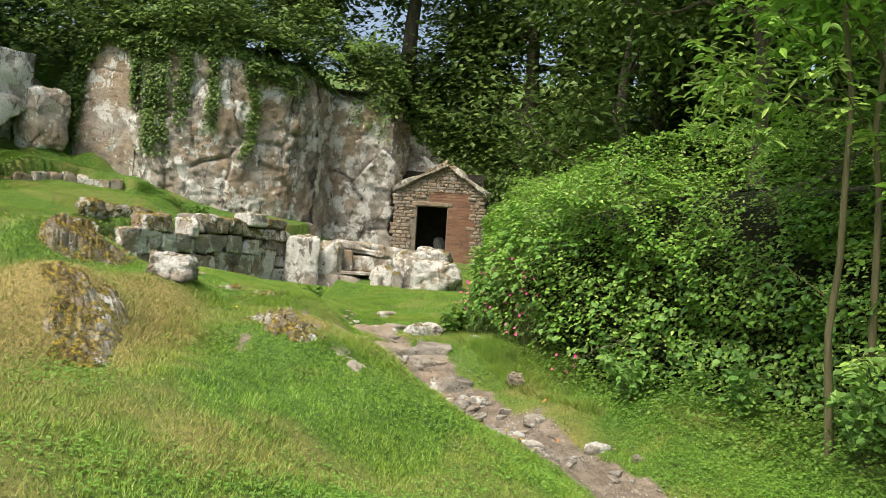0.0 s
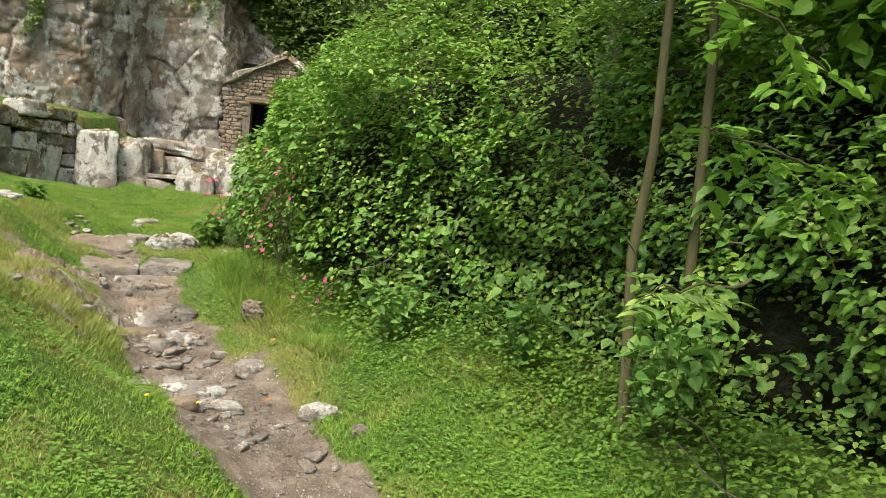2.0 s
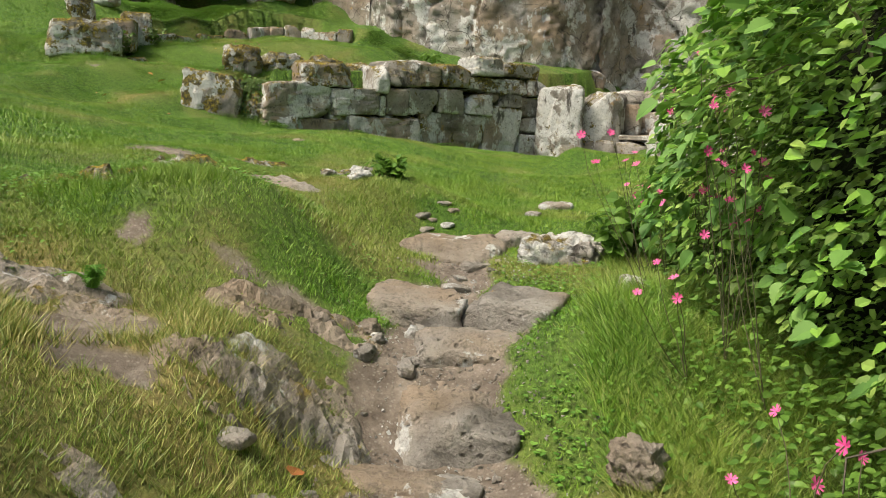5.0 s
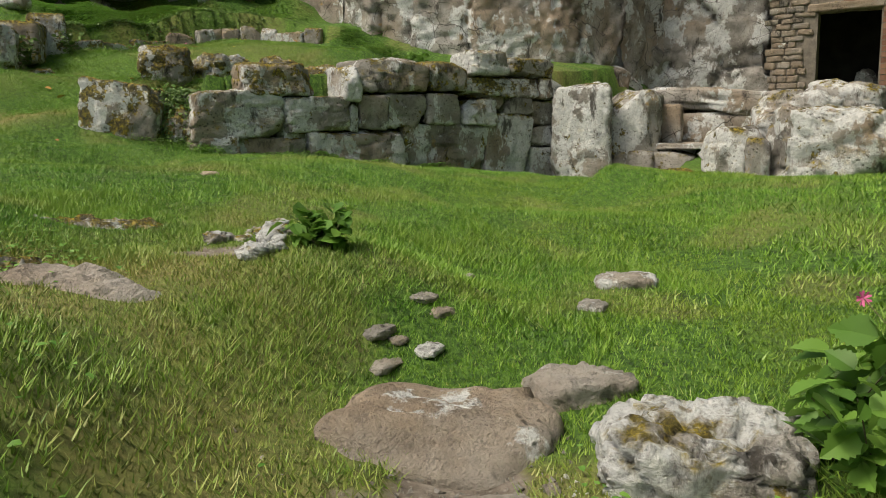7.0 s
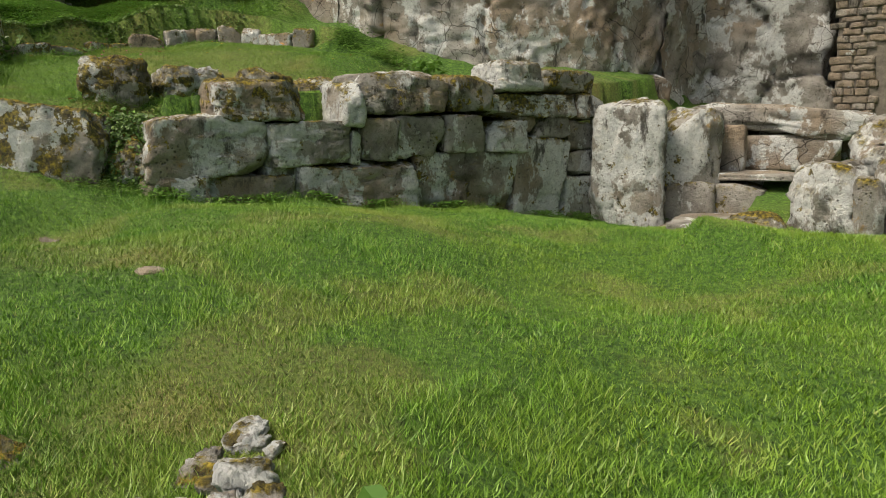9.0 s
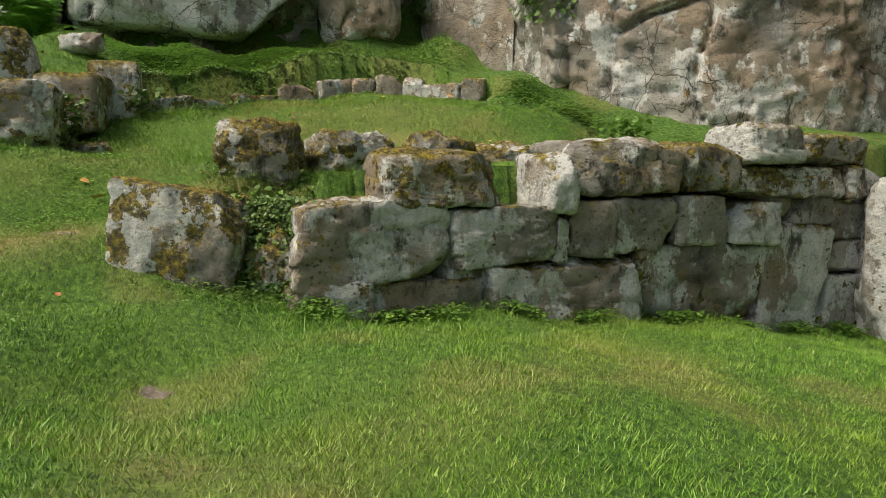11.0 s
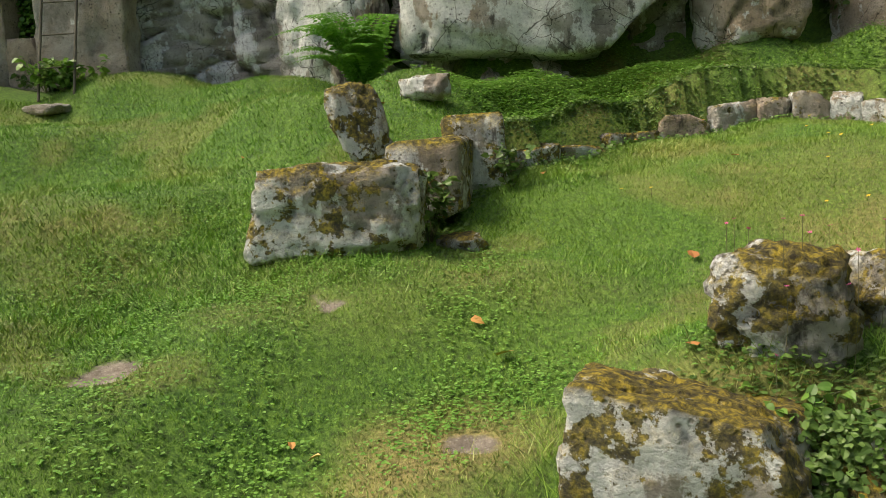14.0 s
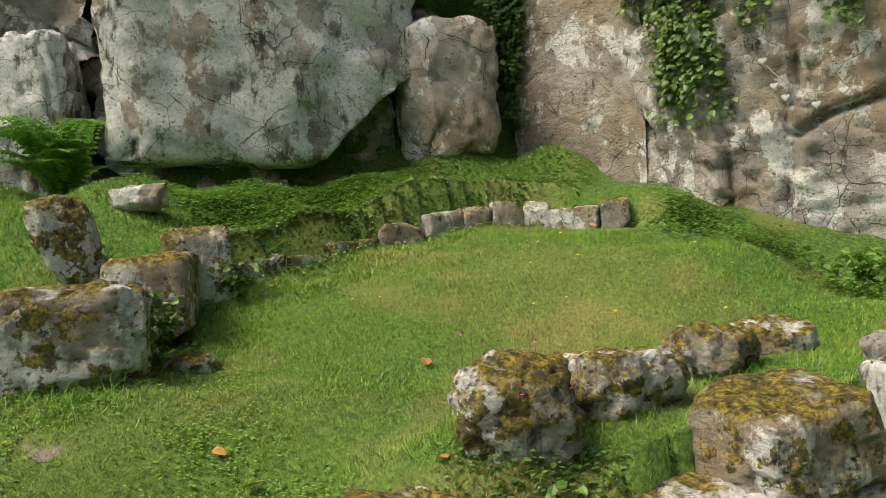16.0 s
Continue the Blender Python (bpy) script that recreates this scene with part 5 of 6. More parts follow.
grass = thing("grass", "short mown grass mixed with clover and moss", "grass", kind="stuff")
put("blades", grass_mesh("blades", 500000, -3.2, 2.9, 1.8, 10.5, 0.023, 0.0027, 1), grass)
put("blades", grass_mesh("blades", 520000, -9.3, -0.5, 9.3, 16.5, 0.021, 0.0026, 2), grass)
put("blades", grass_mesh("blades", 170000, -13.0, -8.0, 9.5, 17.5, 0.032, 0.0045, 3), grass)
put("blades", grass_mesh("blades", 70000, -1.5, 2.0, 10.0, 18.5, 0.03, 0.0045, 4), grass)
put("blades", grass_mesh("blades", 40000, -5.5, -3.0, 1.5, 9.5, 0.035, 0.0045, 5), grass)


def near_spots(spots, r):
    return lambda x, y, q: np.min([np.hypot(x - a, y - b) + q.normal(0, 0.08, len(x)) for a, b in spots], axis=0) < r


put("tall_blades", grass_mesh("tall_blades", 60000, -1.9, 0.2, 5.6, 8.4, 0.05, 0.0018, 6, lambda x, y, q: fbm(pts3(x * 3, y * 3), 2, 88) > 0.05), grass, None, "longer bent grass on the bank")
put("tall_blades", grass_mesh("tall_blades", 60000, 0.2, 1.5, 6.8, 9.6, 0.085, 0.002, 7, lambda x, y, q: line_distance(x, y, HEDGE) < 0.75), grass, None, "long grass beside the steps")
put("tall_blades", grass_mesh("tall_blades", 50000, -3.0, 0.4, 9.0, 11.5, 0.042, 0.0018, 8, lambda x, y, q: fbm(pts3(x * 2.2, y * 2.2), 2, 89) > 0.3), grass, None, "longer grass tussocks in the lawn")
put("tall_blades", grass_mesh("tall_blades", 60000, -9.3, -3.5, 11.3, 17, 0.085, 0.0022, 9, near_spots([(-6.3, 12.3), (-6.1, 12.25), (-5.7, 12.5), (-5.2, 12.6), (-4.8, 13.6), (-4.4, 14.5), (-4.1, 15.2), (-5.9, 12.85), (-5.75, 13.4), (-7.8, 12.2), (-8.2, 12.0), (-8.4, 12.5), (-9.1, 12.9), (-5.6, 14.1), (-8.5, 13.9)], 0.26)), grass, None, "uncut grass round the stones")

# ---- ferns ----


def fern(label, at, size, fronds, seed, aim=0):
    """A tuft of arching fronds, each a rib with paired leaflets."""
    rnd = np.random.RandomState(seed)
    root = thing("fern", label, "fern", at)
    for k in range(fronds):
        ang = radians(aim) + rnd.uniform(-1.5, 1.5)
        L = size * rnd.uniform(0.7, 1.1)
        t = np.linspace(0, 1, 26)
        rise = rnd.uniform(0.5, 0.95)
        r = L * (0.25 * t + 0.6 * t * t)
        z = L * rise * np.sin(t * 2.1) * 0.9
        p = np.stack([np.cos(ang) * r, np.sin(ang) * r, z], 1)
        tg = np.gradient(p, axis=0)
        tg /= np.linalg.norm(tg, axis=1)[:, None]
        sd = np.cross(tg, (0, 0, 1.0))
        sd /= np.linalg.norm(sd, axis=1)[:, None]
        up = np.cross(sd, tg)
        f = put("frond", tube("frond", p, np.linspace(0.006, 0.001, 26), MAT["fern"], 4), root)
        pos, tips, faces, lens = [], [], [], []
        for i in range(3, 26):
            w = L * 0.26 * math.sin(math.pi * (0.12 + 0.86 * t[i]) ** 0.8)
            for s_ in (-1, 1):
                d = sd[i] * s_ * 0.9 + tg[i] * 0.42
                d /= np.linalg.norm(d)
                for j in range(5):
                    q = p[i] + d * w * j / 5
                    lens.append(w * 0.34 * (1 - j * 0.13))
                    pos.append(q)
                    tips.append(d * 0.75 + tg[i] * 0.5 - up[i] * 0.1 if j % 2 else d * 0.75 - tg[i] * 0.35 - up[i] * 0.1)
                    faces.append(up[i])
        pos, tips, faces = np.array(pos), np.array(tips), np.array(faces)
        tips /= np.linalg.norm(tips, axis=1)[:, None]
        put("leaflets", leaf_cloud("leaflets", pos, faces, np.array(lens) * 1.25, MAT["fern"], seed + k, "oval", axes=(tips, faces)), f)
    return root


fern("lush green fern in the cleft beside the boulder", (-11.2, 14.15, z_at(-11.2, 14.15)), 0.95, 17, 601, -50)
fern("small pale fern on the bank", (-0.95, 7.25, z_at(-0.95, 7.25)), 0.16, 5, 602, -40)

# ---- string of hearts on the cliff ----
_n = Nodes("heart_paint", 0.5)
_n.colour(_n.ramp(_n.random, (0.0, (0.30, 0.42, 0.48)), (0.4, (0.55, 0.55, 0.57)), (0.7, (0.42, 0.50, 0.55)), (1.0, (0.66, 0.64, 0.64))))
_n.bump(_n.noise(60, 3), 0.2, 0.002)
MAT["heart"] = _n.m
_n = Nodes("white_cord", 0.9)
_n.colour(_n.ramp(_n.noise(60, 3), (0.3, (0.42, 0.38, 0.30)), (0.7, (0.62, 0.58, 0.48))))
MAT["cord"] = _n.m
CORD = [(-6.09, 16.95, 3.78), (-6.01, 16.95, 3.68), (-5.91, 16.95, 3.57), (-5.79, 16.95, 3.50), (-5.64, 16.95, 3.48), (-5.56, 16.95, 3.51), (-5.47, 16.95, 3.59)]


def face_y(x, z):
    """Just in front of the middle cliff at (x, z)."""
    X, Y, Z, _ = SHEETS[1]
    near = (np.abs(X - x) < 0.12) & (np.abs(Z - z) < 0.12)
    return float(Y[near].min()) - 0.03


CORD = [(x, face_y(x, z), z) for x, y, z in CORD]
put("cord", tube("cord", CORD, [0.004] * len(CORD), MAT["cord"], 5), label="pale cord strung across the cliff", category="cord")
ang = np.linspace(0, 2 * math.pi, 28, endpoint=False)
hx, hz = 0.016 * np.sin(ang) ** 3 * 2.2, (0.013 * np.cos(ang) - 0.005 * np.cos(2 * ang) - 0.002 * np.cos(3 * ang) - 0.001 * np.cos(4 * ang)) * 2.2
ring = np.stack([hx, np.zeros(28), hz], 1)
hv = np.concatenate([ring * 0.8 + (0, -0.011, 0), ring, ring * 0.8 + (0, 0.011, 0)])
hf = [((i + 1) % 28 + 28 * k, i + 28 * k, i + 28 * (k + 1), (i + 1) % 28 + 28 * (k + 1)) for k in (0, 1) for i in range(28)]
hv = np.vstack([hv, [(0, -0.014, 0), (0, 0.014, 0)]])
tri = [(i, (i + 1) % 28, 84, 84) for i in range(28)] + [((i + 1) % 28 + 56, i + 56, 85, 85) for i in range(28)]
me = bpy.data.meshes.new("heart")
me.from_pydata(hv.tolist(), [], hf + [q[:3] for q in tri])
me.materials.append(MAT["heart"])
for x, z, drop in ((-6.09, 3.84, 0.05), (-6.02, 3.66, 0.08), (-5.93, 3.56, 0.09), (-5.72, 3.48, 0.09), (-5.53, 3.56, 0.08)):
    h = thing("heart_ornament", "small painted heart hanging from a cord", "ornament", (x, face_y(x, z - drop) - 0.01, z - drop), "hearts on the cord")
    put("heart", me, h)
    put("loop", tube("loop", [(0, 0, 0.018), (0, 0, drop * 0.6), (0, 0.01, drop)], [0.002] * 3, MAT["cord"], 4), h)

# ---- flowers ----
_n = Nodes("pink_petal", 0.5)
_n.colour(_n.ramp(_n.random, (0.0, (0.62, 0.06, 0.25)), (1.0, (0.75, 0.16, 0.38))))
MAT["pink"] = _n.m
_n = Nodes("yellow_petal", 0.5)
_n.colour(_n.ramp(_n.random, (0.0, (0.75, 0.50, 0.02)), (1.0, (0.85, 0.62, 0.05))))
MAT["yellow"] = _n.m
_n = Nodes("fallen_leaf_brown", 0.7)
_n.colour(_n.ramp(_n.random, (0.0, (0.35, 0.13, 0.04)), (0.5, (0.50, 0.25, 0.07)), (1.0, (0.55, 0.40, 0.14))))
MAT["fallen"] = _n.m


def flower_mesh(name, r, petals, mat, notch=True):
    k = petals * 6
    ang = np.arange(k) / k * 2 * math.pi
    rad = r * np.tile([0.3, 0.85, 1.0, 0.72 if notch else 1.02, 1.0, 0.85], petals)
    v = np.stack([np.cos(ang) * rad, np.sin(ang) * rad, 0.25 * rad * np.sin(ang * petals) ** 2], 1)
    v = np.vstack([v, [(0, 0, -0.15 * r)]])
    return mesh_from(name, v, np.array([(i, (i + 1) % k, k) for i in range(k)]), mat, False)


CAMPION = flower_mesh("bloom", 0.017, 5, MAT["pink"])
rnd = np.random.RandomState(71)


def campion(x, y, z, height_, seed, blooms):
    r = np.random.RandomState(seed)
    base = np.array((x, y, z))
    root = thing("campion", "red campion with pink flowers at the hedge foot", "wildflower", base, "campion plants")
    for k in range(blooms):
        tip = np.array([r.normal(-0.05, 0.09), r.normal(-0.03, 0.09), height_ * r.uniform(0.65, 1.0)])
        put("stem", tube("stem", wander((0, 0, 0), tip, 6, 0.008, r), np.linspace(0.002, 0.0012, 6), MAT["stem"], 4), root)
        put("bloom", CAMPION, root, Matrix.Translation(tip) @ pose(0, 0, 0, r.uniform(20, 80), 0, r.uniform(-60, 60)) @ Matrix.Scale(r.uniform(0.8, 1.35), 4))


for k in range(22):
    y = rnd.uniform(8.0, 9.7)
    i = np.argmin(np.abs(hd[:, 1] - y))
    o = rnd.uniform(0.2, 0.55)
    x, yy = hd[i, 0] + hn[i, 0] * o, hd[i, 1] + hn[i, 1] * o
    campion(x, yy, z_at(x, yy), rnd.uniform(0.35, 1.15) * (0.75 if o > 0.4 else 1.0), 700 + k, rnd.randint(2, 5))
campion(1.3, 7.28, z_at(1.3, 7.28), 0.42, 790, 3)
campion(1.45, 7.4, z_at(1.45, 7.4), 0.3, 791, 2)
CRANE = flower_mesh("bloom", 0.008, 5, MAT["pink"], False)
for k in range(16):
    a, b = (rnd.normal(-5.9, 0.16), rnd.normal(13.1, 0.18)) if k < 9 else (rnd.normal(-5.65, 0.15), rnd.normal(12.8, 0.15))
    z = z_at(a, b)
    root = thing("cranesbill", "tiny pink cranesbill among the mossy rocks", "wildflower", (a, b, z), "cranesbill plants")
    h = rnd.uniform(0.1, 0.2) + (0.25 if k < 9 else 0.1)
    put("stem", tube("stem", [(0, 0, 0), (0.01, 0, h * 0.5), (0, 0.01, h)], [0.0015, 0.0012, 0.001], MAT["stem"], 4), root)
    put("bloom", CRANE, root, pose(0, 0.01, h, rnd.uniform(0, 50), 0, rnd.uniform(0, 360)))
BUTTER = flower_mesh("bloom", 0.011, 5, MAT["yellow"], False)
for k in range(26):
    a, b = [(rnd.uniform(-8, -5.2), rnd.uniform(14, 16.6)), (rnd.uniform(-2.2, 0.8), rnd.uniform(4, 8))][k % 4 == 3]
    root = thing("buttercup", "small yellow flower in the turf", "wildflower", (a, b, z_at(a, b)), "yellow flowers in the turf")
    put("stem", tube("stem", [(0, 0, 0), (0.004, 0, 0.03), (0, 0, 0.06)], [0.0012] * 3, MAT["stem"], 4), root)
    put("bloom", BUTTER, root, pose(0, 0, 0.06, rnd.uniform(0, 30), 0, 0))
FALLEN = [leaf_cloud("fallen_leaf", np.zeros((1, 3)), np.array([(0, 0, 1.0)]), 0.06, MAT["fallen"], 40 + k, "broad", axes=(np.array([(1.0, 0, 0.1)]), np.array([(0, 0, 1.0)]))) for k in range(3)]
for k in range(34):
    a, b = (rnd.uniform(-10, -5.8), rnd.uniform(11.2, 16.5)) if k < 28 else (rnd.uniform(0.0, 1.2), rnd.uniform(6.3, 7.4))
    put("fallen_leaf", FALLEN[k % 3], at=pose(a, b, z_at(a, b) + 0.03, rnd.uniform(-25, 25), rnd.uniform(-25, 25), rnd.uniform(0, 360)) @ Matrix.Scale(rnd.uniform(0.7, 1.4), 4), label="dry brown fallen leaf on the grass", category="leaf", group="fallen leaves")

# ---- clover and low weeds in the turf ----
clover = thing("clover_patches", "patches of clover and creeping weeds in the turf", "plants", kind="stuff")


def clover_mesh(n, spots, r, size, seed, mat="clover", tall=0.035):
    q = np.random.RandomState(seed)
    c = np.array(spots)[q.randint(0, len(spots), n)]
    x, y = c[:, 0] + q.normal(0, r, n), c[:, 1] + q.normal(0, r, n)
    ok = soil(x, y) < 0.4
    x, y = x[ok], y[ok]
    p = np.stack([x, y, height(x, y) + q.uniform(0.008, tall, len(x))], 1)
    return leaf_cloud("leaves", p, np.tile((0, 0, 1.0), (len(x), 1)), size, MAT[mat], seed, "broad", droop=0.0, spread=0.5)


q = np.random.RandomState(3)
put("leaves", clover_mesh(9500, [(q.uniform(-9, -5.6), q.uniform(10.8, 13.2)) for _ in range(44)], 0.13, 0.017, 1), clover)
put("leaves", clover_mesh(14000, [(q.uniform(-2.5, 1.2), q.uniform(2.6, 9.5)) for _ in range(46)], 0.17, 0.02, 2), clover)
put("leaves", clover_mesh(9000, [(q.uniform(1.4, 2.7), q.uniform(4, 7)) for _ in range(18)], 0.2, 0.022, 3), clover)
put("leaves", clover_mesh(6000, [(-8.95, 14.5), (-9.1, 15.3), (-8.8, 16.2), (-9.2, 14.9), (-8.0, 17.0), (-9.3, 15.9), (-9.5, 15.6), (-9.2, 16.4)], 0.25, 0.03, 4, "herb", 0.07), clover)
q2 = np.random.RandomState(15)
gn = 2600
ga, gb = q2.uniform(0, 1, gn), q2.uniform(0, 1, gn)
gp = np.stack([-5.5 + 0.22 * ga + q2.normal(0, 0.03, gn) - 0.12 * gb, 12.55 + 0.2 * ga + q2.normal(0, 0.03, gn) + 0.18 * gb, 1.08 + 0.62 * gb], 1)
put("trailing_weeds", leaf_cloud("trailing_weeds", gp, np.tile((0.6, -0.5, 0.5), (gn, 1)), 0.026, MAT["ivy"], 16, "broad"), clover, None, "trailing herb leaves between two rocks")
put("leaves", clover_mesh(9000, [(q2.uniform(-10.2, -9.0), q2.uniform(14.2, 16.4)) for _ in range(40)], 0.22, 0.03, 17, "clover", 0.06), clover)
bl = resample(LOW[2:8], 0.03)
bi = q2.randint(0, len(bl), 6500)
bx, by = bl[bi, 0] + q2.normal(0, 0.09, 6500), bl[bi, 1] + q2.normal(0, 0.09, 6500)
put("bank_leaves", leaf_cloud("bank_leaves", np.stack([bx, by, height(bx, by) + q2.uniform(0.0, 0.04, 6500)], 1), np.tile((0.5, -0.3, 0.6), (6500, 1)), 0.03, MAT["ivy"], 18, "broad"), clover, None, "small creeping leaves on the terrace bank")
put("leaves", clover_mesh(1500, [(-5.6, 12.7), (-5.75, 12.62), (-5.5, 12.85), (-5.65, 13.0), (-5.45, 12.55), (-5.9, 12.9)], 0.11, 0.026, 5, "ivy", 0.06), clover)
put("leaves", clover_mesh(3500, [U0 + UD * u + (0.05, -0.03) for u in (0.1, 0.5, 0.8, 1.3, 1.8, 2.5, 3.1, 3.6, 4.1)], 0.08, 0.03, 6, "herb", 0.07), clover)
put("leaves", clover_mesh(4000, [(-5.3, 16.5), (-5.15, 16.6), (-6.0, 16.8), (-6.6, 16.9), (-5.0, 16.8)], 0.16, 0.03, 7, "herb", 0.1), clover)


def tuft(label, at, spread, tall, count, size, mat, seed, shape="broad", name="weed"):
    """A leafy weed: several stems, each with leaves."""
    r = np.random.RandomState(seed)
    root = thing(name, label, "plant", (at[0], at[1], z_at(*at)))
    P, N = [], []
    for k in range(count):
        tip = np.array([r.normal(0, spread), r.normal(0, spread), tall * r.uniform(0.6, 1.0)])
        st = wander((0, 0, -0.01), tip, 6, 0.01, r)
        put("stem", tube("stem", st, np.linspace(0.003, 0.0012, 6), MAT["stem"], 4), root)
        for j in range(2, 6):
            for _ in range(4):
                P.append(st[j] + r.normal(0, 0.015, 3))
                N.append(np.append(r.normal(0, 0.6, 2), 0.5))
    put("leaves", leaf_cloud("leaves", np.array(P), np.array(N), size, MAT[mat], seed, shape, 0.2), root)


tuft("leafy green weed beside the bedrock teeth", (-1.52, 9.9), 0.07, 0.12, 9, 0.06, "herb", 801)
tuft("young nettle beside the path rock", (0.12, 9.5), 0.08, 0.3, 8, 0.075, "herb", 802, "toothed", "nettle")
tuft("young nettle beside the path rock", (0.28, 9.35), 0.08, 0.35, 8, 0.075, "herb", 803, "toothed", "nettle")
tuft("nettle clump in front of the hedge", (1.85, 7.15), 0.16, 0.42, 14, 0.07, "nettle", 804, "toothed", "nettle")
tuft("nettle clump in front of the hedge", (2.55, 6.5), 0.16, 0.5, 14, 0.07, "nettle", 805, "toothed", "nettle")
tuft("nettle clump in front of the hedge", (2.98, 5.35), 0.16, 0.6, 14, 0.075, "nettle", 806, "toothed", "nettle")
tuft("bramble shoot between mossy blocks", (-8.15, 13.0), 0.07, 0.42, 8, 0.06, "ivy", 807)
tuft("bramble shoot between mossy blocks", (-8.35, 13.75), 0.06, 0.3, 6, 0.05, "ivy", 808)
tuft("bushy weed on the terrace below the cliff", (-5.28, 16.6), 0.14, 0.32, 14, 0.06, "herb", 809)
tuft("leafy weeds in the wall top", (-5.65, 12.85), 0.1, 0.12, 9, 0.035, "herb", 810)

# ---- sprigs of pinnate leaves reaching out of the hedge ----


def sprig(label, a, b, seed, mat="bright", leaf=0.1, name="ash_sprig"):
    """A leafy twig with pinnate leaves."""
    r = np.random.RandomState(seed)
    root = thing(name, label, "branch", a)
    st = wander((0, 0, 0), np.array(b) - np.array(a), 14, 0.012, r)
    put("twig", tube("twig", st, np.linspace(0.009, 0.002, 14), MAT["stem"], 5), root)
    pos, tip, face = [], [], []
    for i in range(2, 14):
        d = r.normal(0, 1, 3) * (1, 1, 0.5)
        d /= np.linalg.norm(d)
        L = leaf * r.uniform(1.8, 2.6)
        s_ = np.cross(d, (0, 0, 1.0))
        s_ /= np.linalg.norm(s_)
        for j in range(1, 5):
            o = st[i] + d * L * j / 4.5 - np.array((0, 0, 0.02 * j))
            for e in (-1, 1):
                v = s_ * e * 0.85 + d * 0.5 - np.array((0, 0, 0.25))
                pos.append(o)
                tip.append(v / np.linalg.norm(v))
                face.append(np.array((0, 0, 1.0)) + r.normal(0, 0.25, 3))
        pos.append(st[i] + d * L)
        tip.append(d)
        face.append(np.array((0, 0, 1.0)) + r.normal(0, 0.2, 3))
    put("leaves", leaf_cloud("leaves", np.array(pos), np.array(face), leaf, MAT[mat], seed, "oval", axes=(np.array(tip), np.array(face))), root)


for k, (a, b, m) in enumerate((((3.0, 5.8, 2.6), (1.75, 5.6, 3.1), "bright"), ((3.0, 5.8, 2.9), (1.9, 5.0, 3.2), "bright"), ((3.1, 5.6, 2.4), (2.3, 4.6, 2.75), "hedge"), ((3.0, 5.7, 3.2), (2.1, 6.2, 3.6), "bright"), ((3.2, 4.8, 1.9), (2.35, 4.1, 1.95), "bright"),
                                  ((3.2, 4.6, 1.5), (2.45, 4.15, 1.6), "bright"), ((3.2, 4.4, 2.2), (2.4, 3.6, 2.4), "hedge"), ((3.1, 5.0, 1.1), (2.45, 4.5, 1.05), "hedge"), ((-3.4, 19.2, 6.3), (-2.6, 17.2, 5.9), "hedge"), ((-2.8, 19.5, 6.6), (-2.0, 17.6, 6.3), "hedge"))):
    sprig("leafy sprig reaching out over the path" if k < 8 else "leafy branch drooping over the cliff", a, b, 850 + k, m, 0.075 if k < 8 else 0.1)
# dead twigs in the hedge
for k, (a, b) in enumerate((((1.9, 7.3, 0.75), (1.5, 6.9, 1.05)), ((1.8, 7.2, 0.9), (1.35, 7.3, 0.55)), ((2.9, 4.6, 0.35), (2.5, 4.2, 0.75)), ((3.0, 4.3, 0.3), (2.6, 4.4, 0.6)), ((2.8, 5.0, 0.9), (2.45, 4.7, 1.25)))):
    put("dead_twig", tube("dead_twig", wander(a, b, 9, 0.015, np.random.RandomState(900 + k)), np.linspace(0.006, 0.002, 9), MAT["bark"], 5), label="bare dry twig sticking out of the hedge", category="twig", group="dry twigs of the hedge")

tp, tn, _ = hedge_points(60, 77, 0.2, 0.1, 0.75, 3.2, 8.5)
for k in range(min(26, len(tp))):
    r = np.random.RandomState(930 + k)
    a = tp[k] - tn[k] * 0.12
    b = a + tn[k] * r.uniform(0.15, 0.4) + r.normal(0, 0.18, 3)
    put("dead_twig", tube("dead_twig", wander(a, b, 9, 0.02, r), np.linspace(0.005, 0.0015, 9), MAT["twig"], 5), label="bare dry twig sticking out of the hedge", category="twig", group="dry twigs of the hedge")

# ---- ruined masonry against the far cliff ----
RB = np.array([-14.15, 11.05])
RD = np.array([0.573, 0.82])
ruin = thing("ruined_wall", "old roughcast rubble wall with a small window and a pier", "wall", (RB[0], RB[1], 3.2))
RANG = math.degrees(math.atan2(RD[1], RD[0]))
MAT["roughcast"] = rock_material("roughcast_rubble", 0.06, 0.25, 0.75, 0.1, 0.2)


def ruin_block(name, s0, s1, z0, z1, proud, seed, label="", mat="roughcast"):
    c = RD * (s0 + s1) / 2 + np.array([RD[1], -RD[0]]) * proud
    put(name, stone_mesh(name, (s1 - s0 + 0.02, 0.34, z1 - z0 + 0.02), seed, MAT[mat], 26, 40.0, 0.03, 0.01, 1), ruin, pose(c[0], c[1], (z0 + z1) / 2 - 3.2, 0, 0, RANG), label)


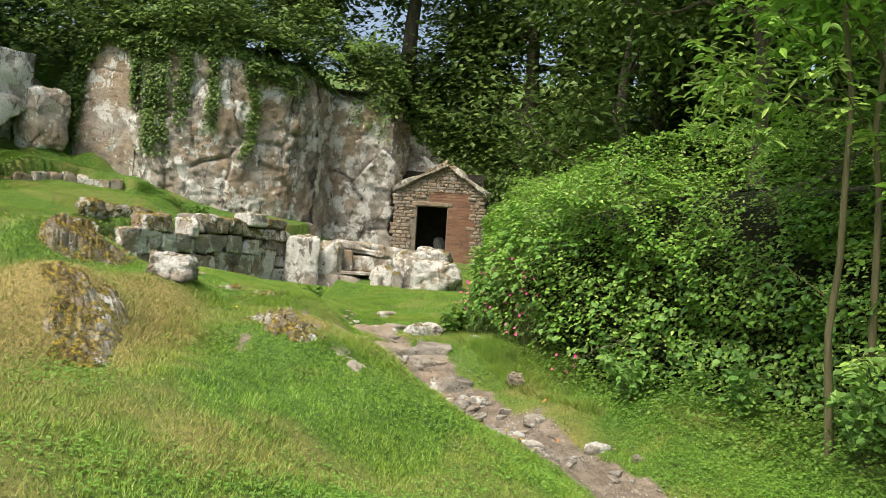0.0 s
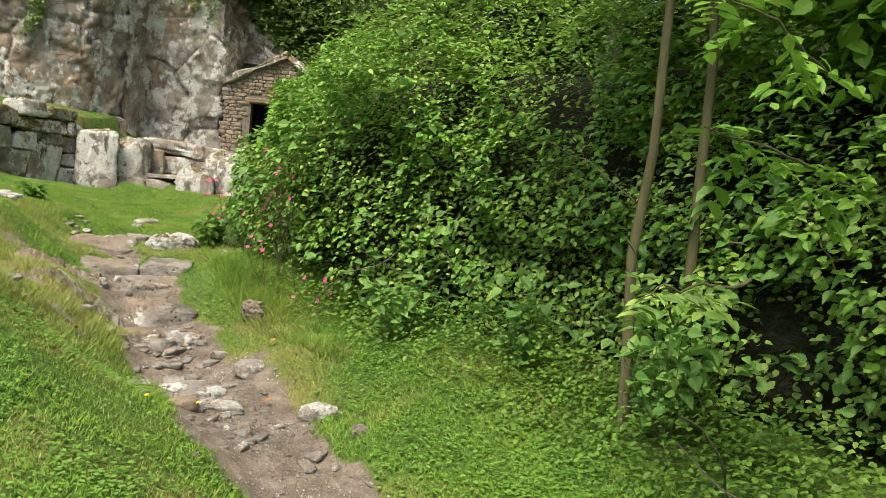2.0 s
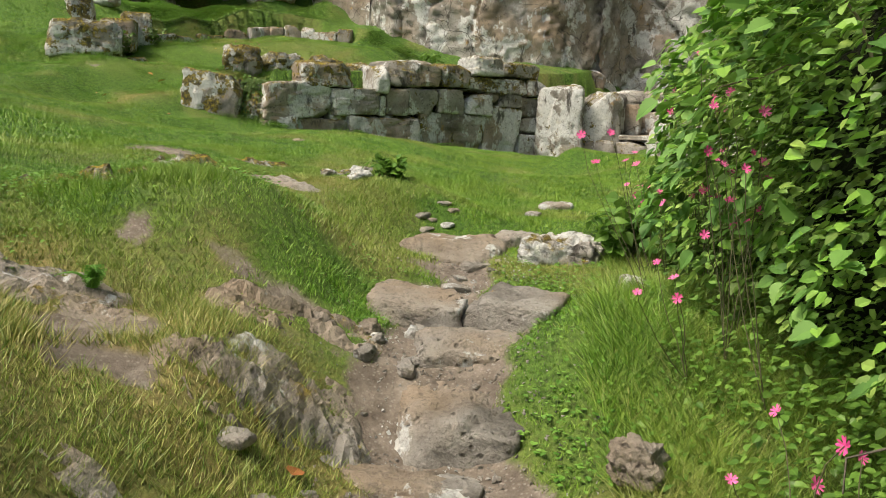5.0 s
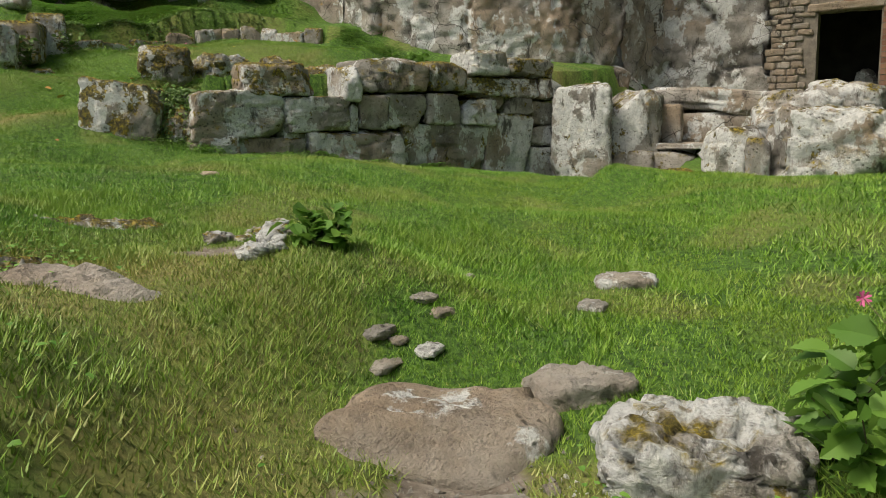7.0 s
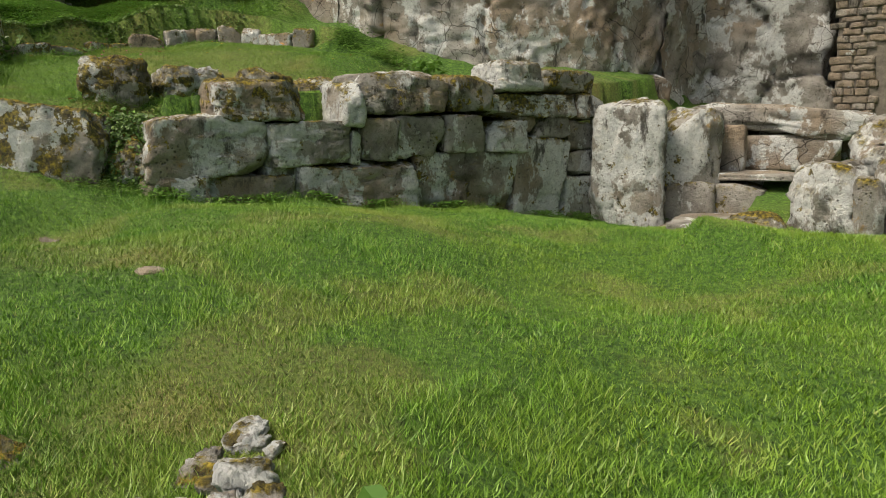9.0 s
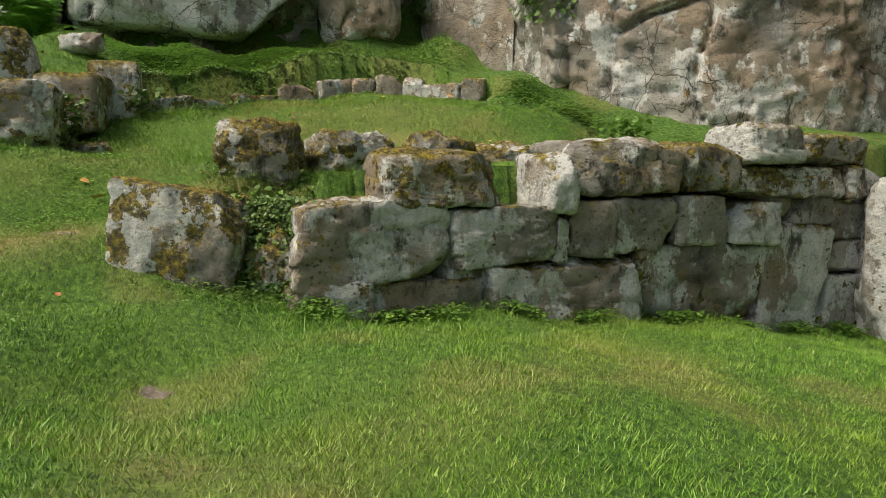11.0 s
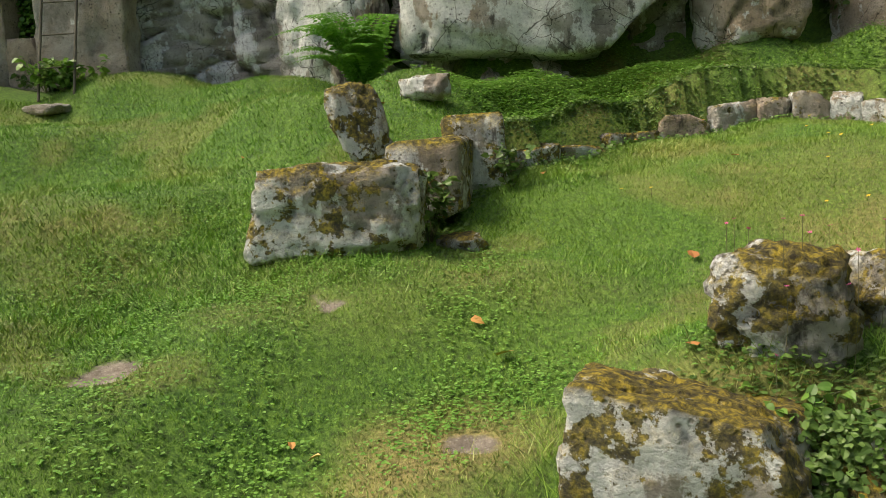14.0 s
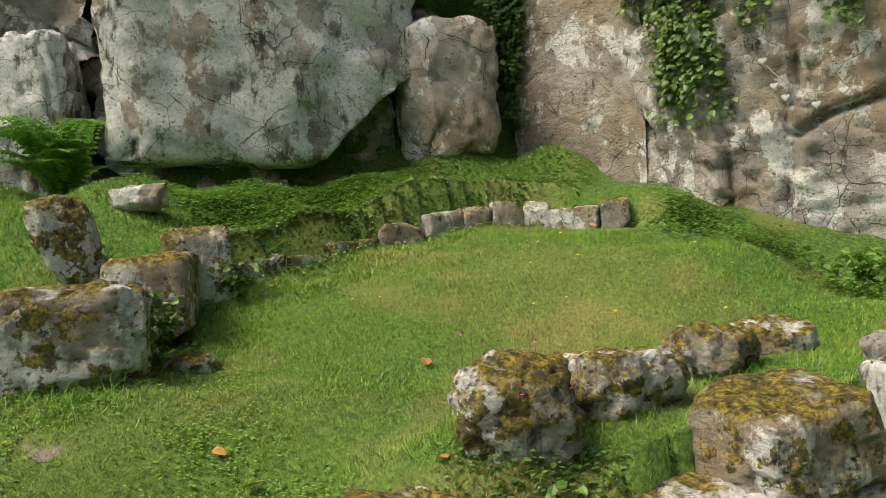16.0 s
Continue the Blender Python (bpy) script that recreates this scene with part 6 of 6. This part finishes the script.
ruin_block("wall_panel", 0.0, 0.45, 2.9, 5.4, 0.0, 611, "brown roughcast beside the window")
ruin_block("wall_panel", 0.8, 1.75, 2.9, 5.4, 0.02, 612, "grey-brown rubble wall")
ruin_block("wall_panel", 0.45, 0.8, 2.9, 3.85, -0.01, 613, "rubble under the window")
ruin_block("wall_panel", 0.45, 0.8, 4.6, 5.4, -0.01, 614, "rubble over the window")
ruin_block("pier", -0.95, -0.02, 2.9, 5.6, 0.28, 615, "pale roughcast stone pier", "pale")
ivy_at = np.random.RandomState(66).uniform(0, 1, (420, 3))
wp = np.stack([RD[0] * (0.45 + 0.35 * ivy_at[:, 0]) - RD[1] * (0.1 + 0.1 * ivy_at[:, 1]), RD[1] * (0.45 + 0.35 * ivy_at[:, 0]) + RD[0] * (0.1 + 0.1 * ivy_at[:, 1]), 0.65 + 0.75 * ivy_at[:, 2]], 1)
put("ivy_leaves", leaf_cloud("ivy_leaves", wp, np.tile((0.8, -0.5, 0.3), (420, 1)), 0.07, MAT["herb"], 67, "broad"), ruin, None, "green leaves growing in the window")
ladder = thing("metal_ladder", "thin rusty metal ladder leaning on the ruined wall", "ladder", (-12.95, 11.5, 3.15))
for e in (0.0, 0.36):
    f0, f1 = np.array([RD[0] * e, RD[1] * e, 0.0]), np.array([RD[0] * e - 0.55, RD[1] * e + 0.35, 2.3])
    put("rail", tube("rail", [f0, (f0 + f1) / 2, f1], [0.014] * 3, MAT["bark"], 8), ladder)
for k in range(1, 7):
    f0 = np.array([-0.55, 0.35, 2.3]) * k / 7
    put("rung", tube("rung", [f0, f0 + np.array([RD[0] * 0.18, RD[1] * 0.18, 0]), f0 + np.array([RD[0] * 0.36, RD[1] * 0.36, 0])], [0.009] * 3, MAT["bark"], 6), ladder)
tuft("leafy weeds at the foot of the ruined wall", (-12.95, 11.75), 0.16, 0.3, 14, 0.08, "herb", 811)
tuft("leafy weeds at the foot of the ruined wall", (-13.2, 11.6), 0.16, 0.3, 12, 0.08, "ivy", 812)
put("flat_stone", stone_mesh("flat_stone", (0.45, 0.28, 0.1), 616, MAT["step"], 14, 5.0, 0.08), at=pose(-12.7, 11.55, z_at(-12.7, 11.55) + 0.01, 0, 0, 30), label="flat pale stone at the ladder's foot", category="stone")
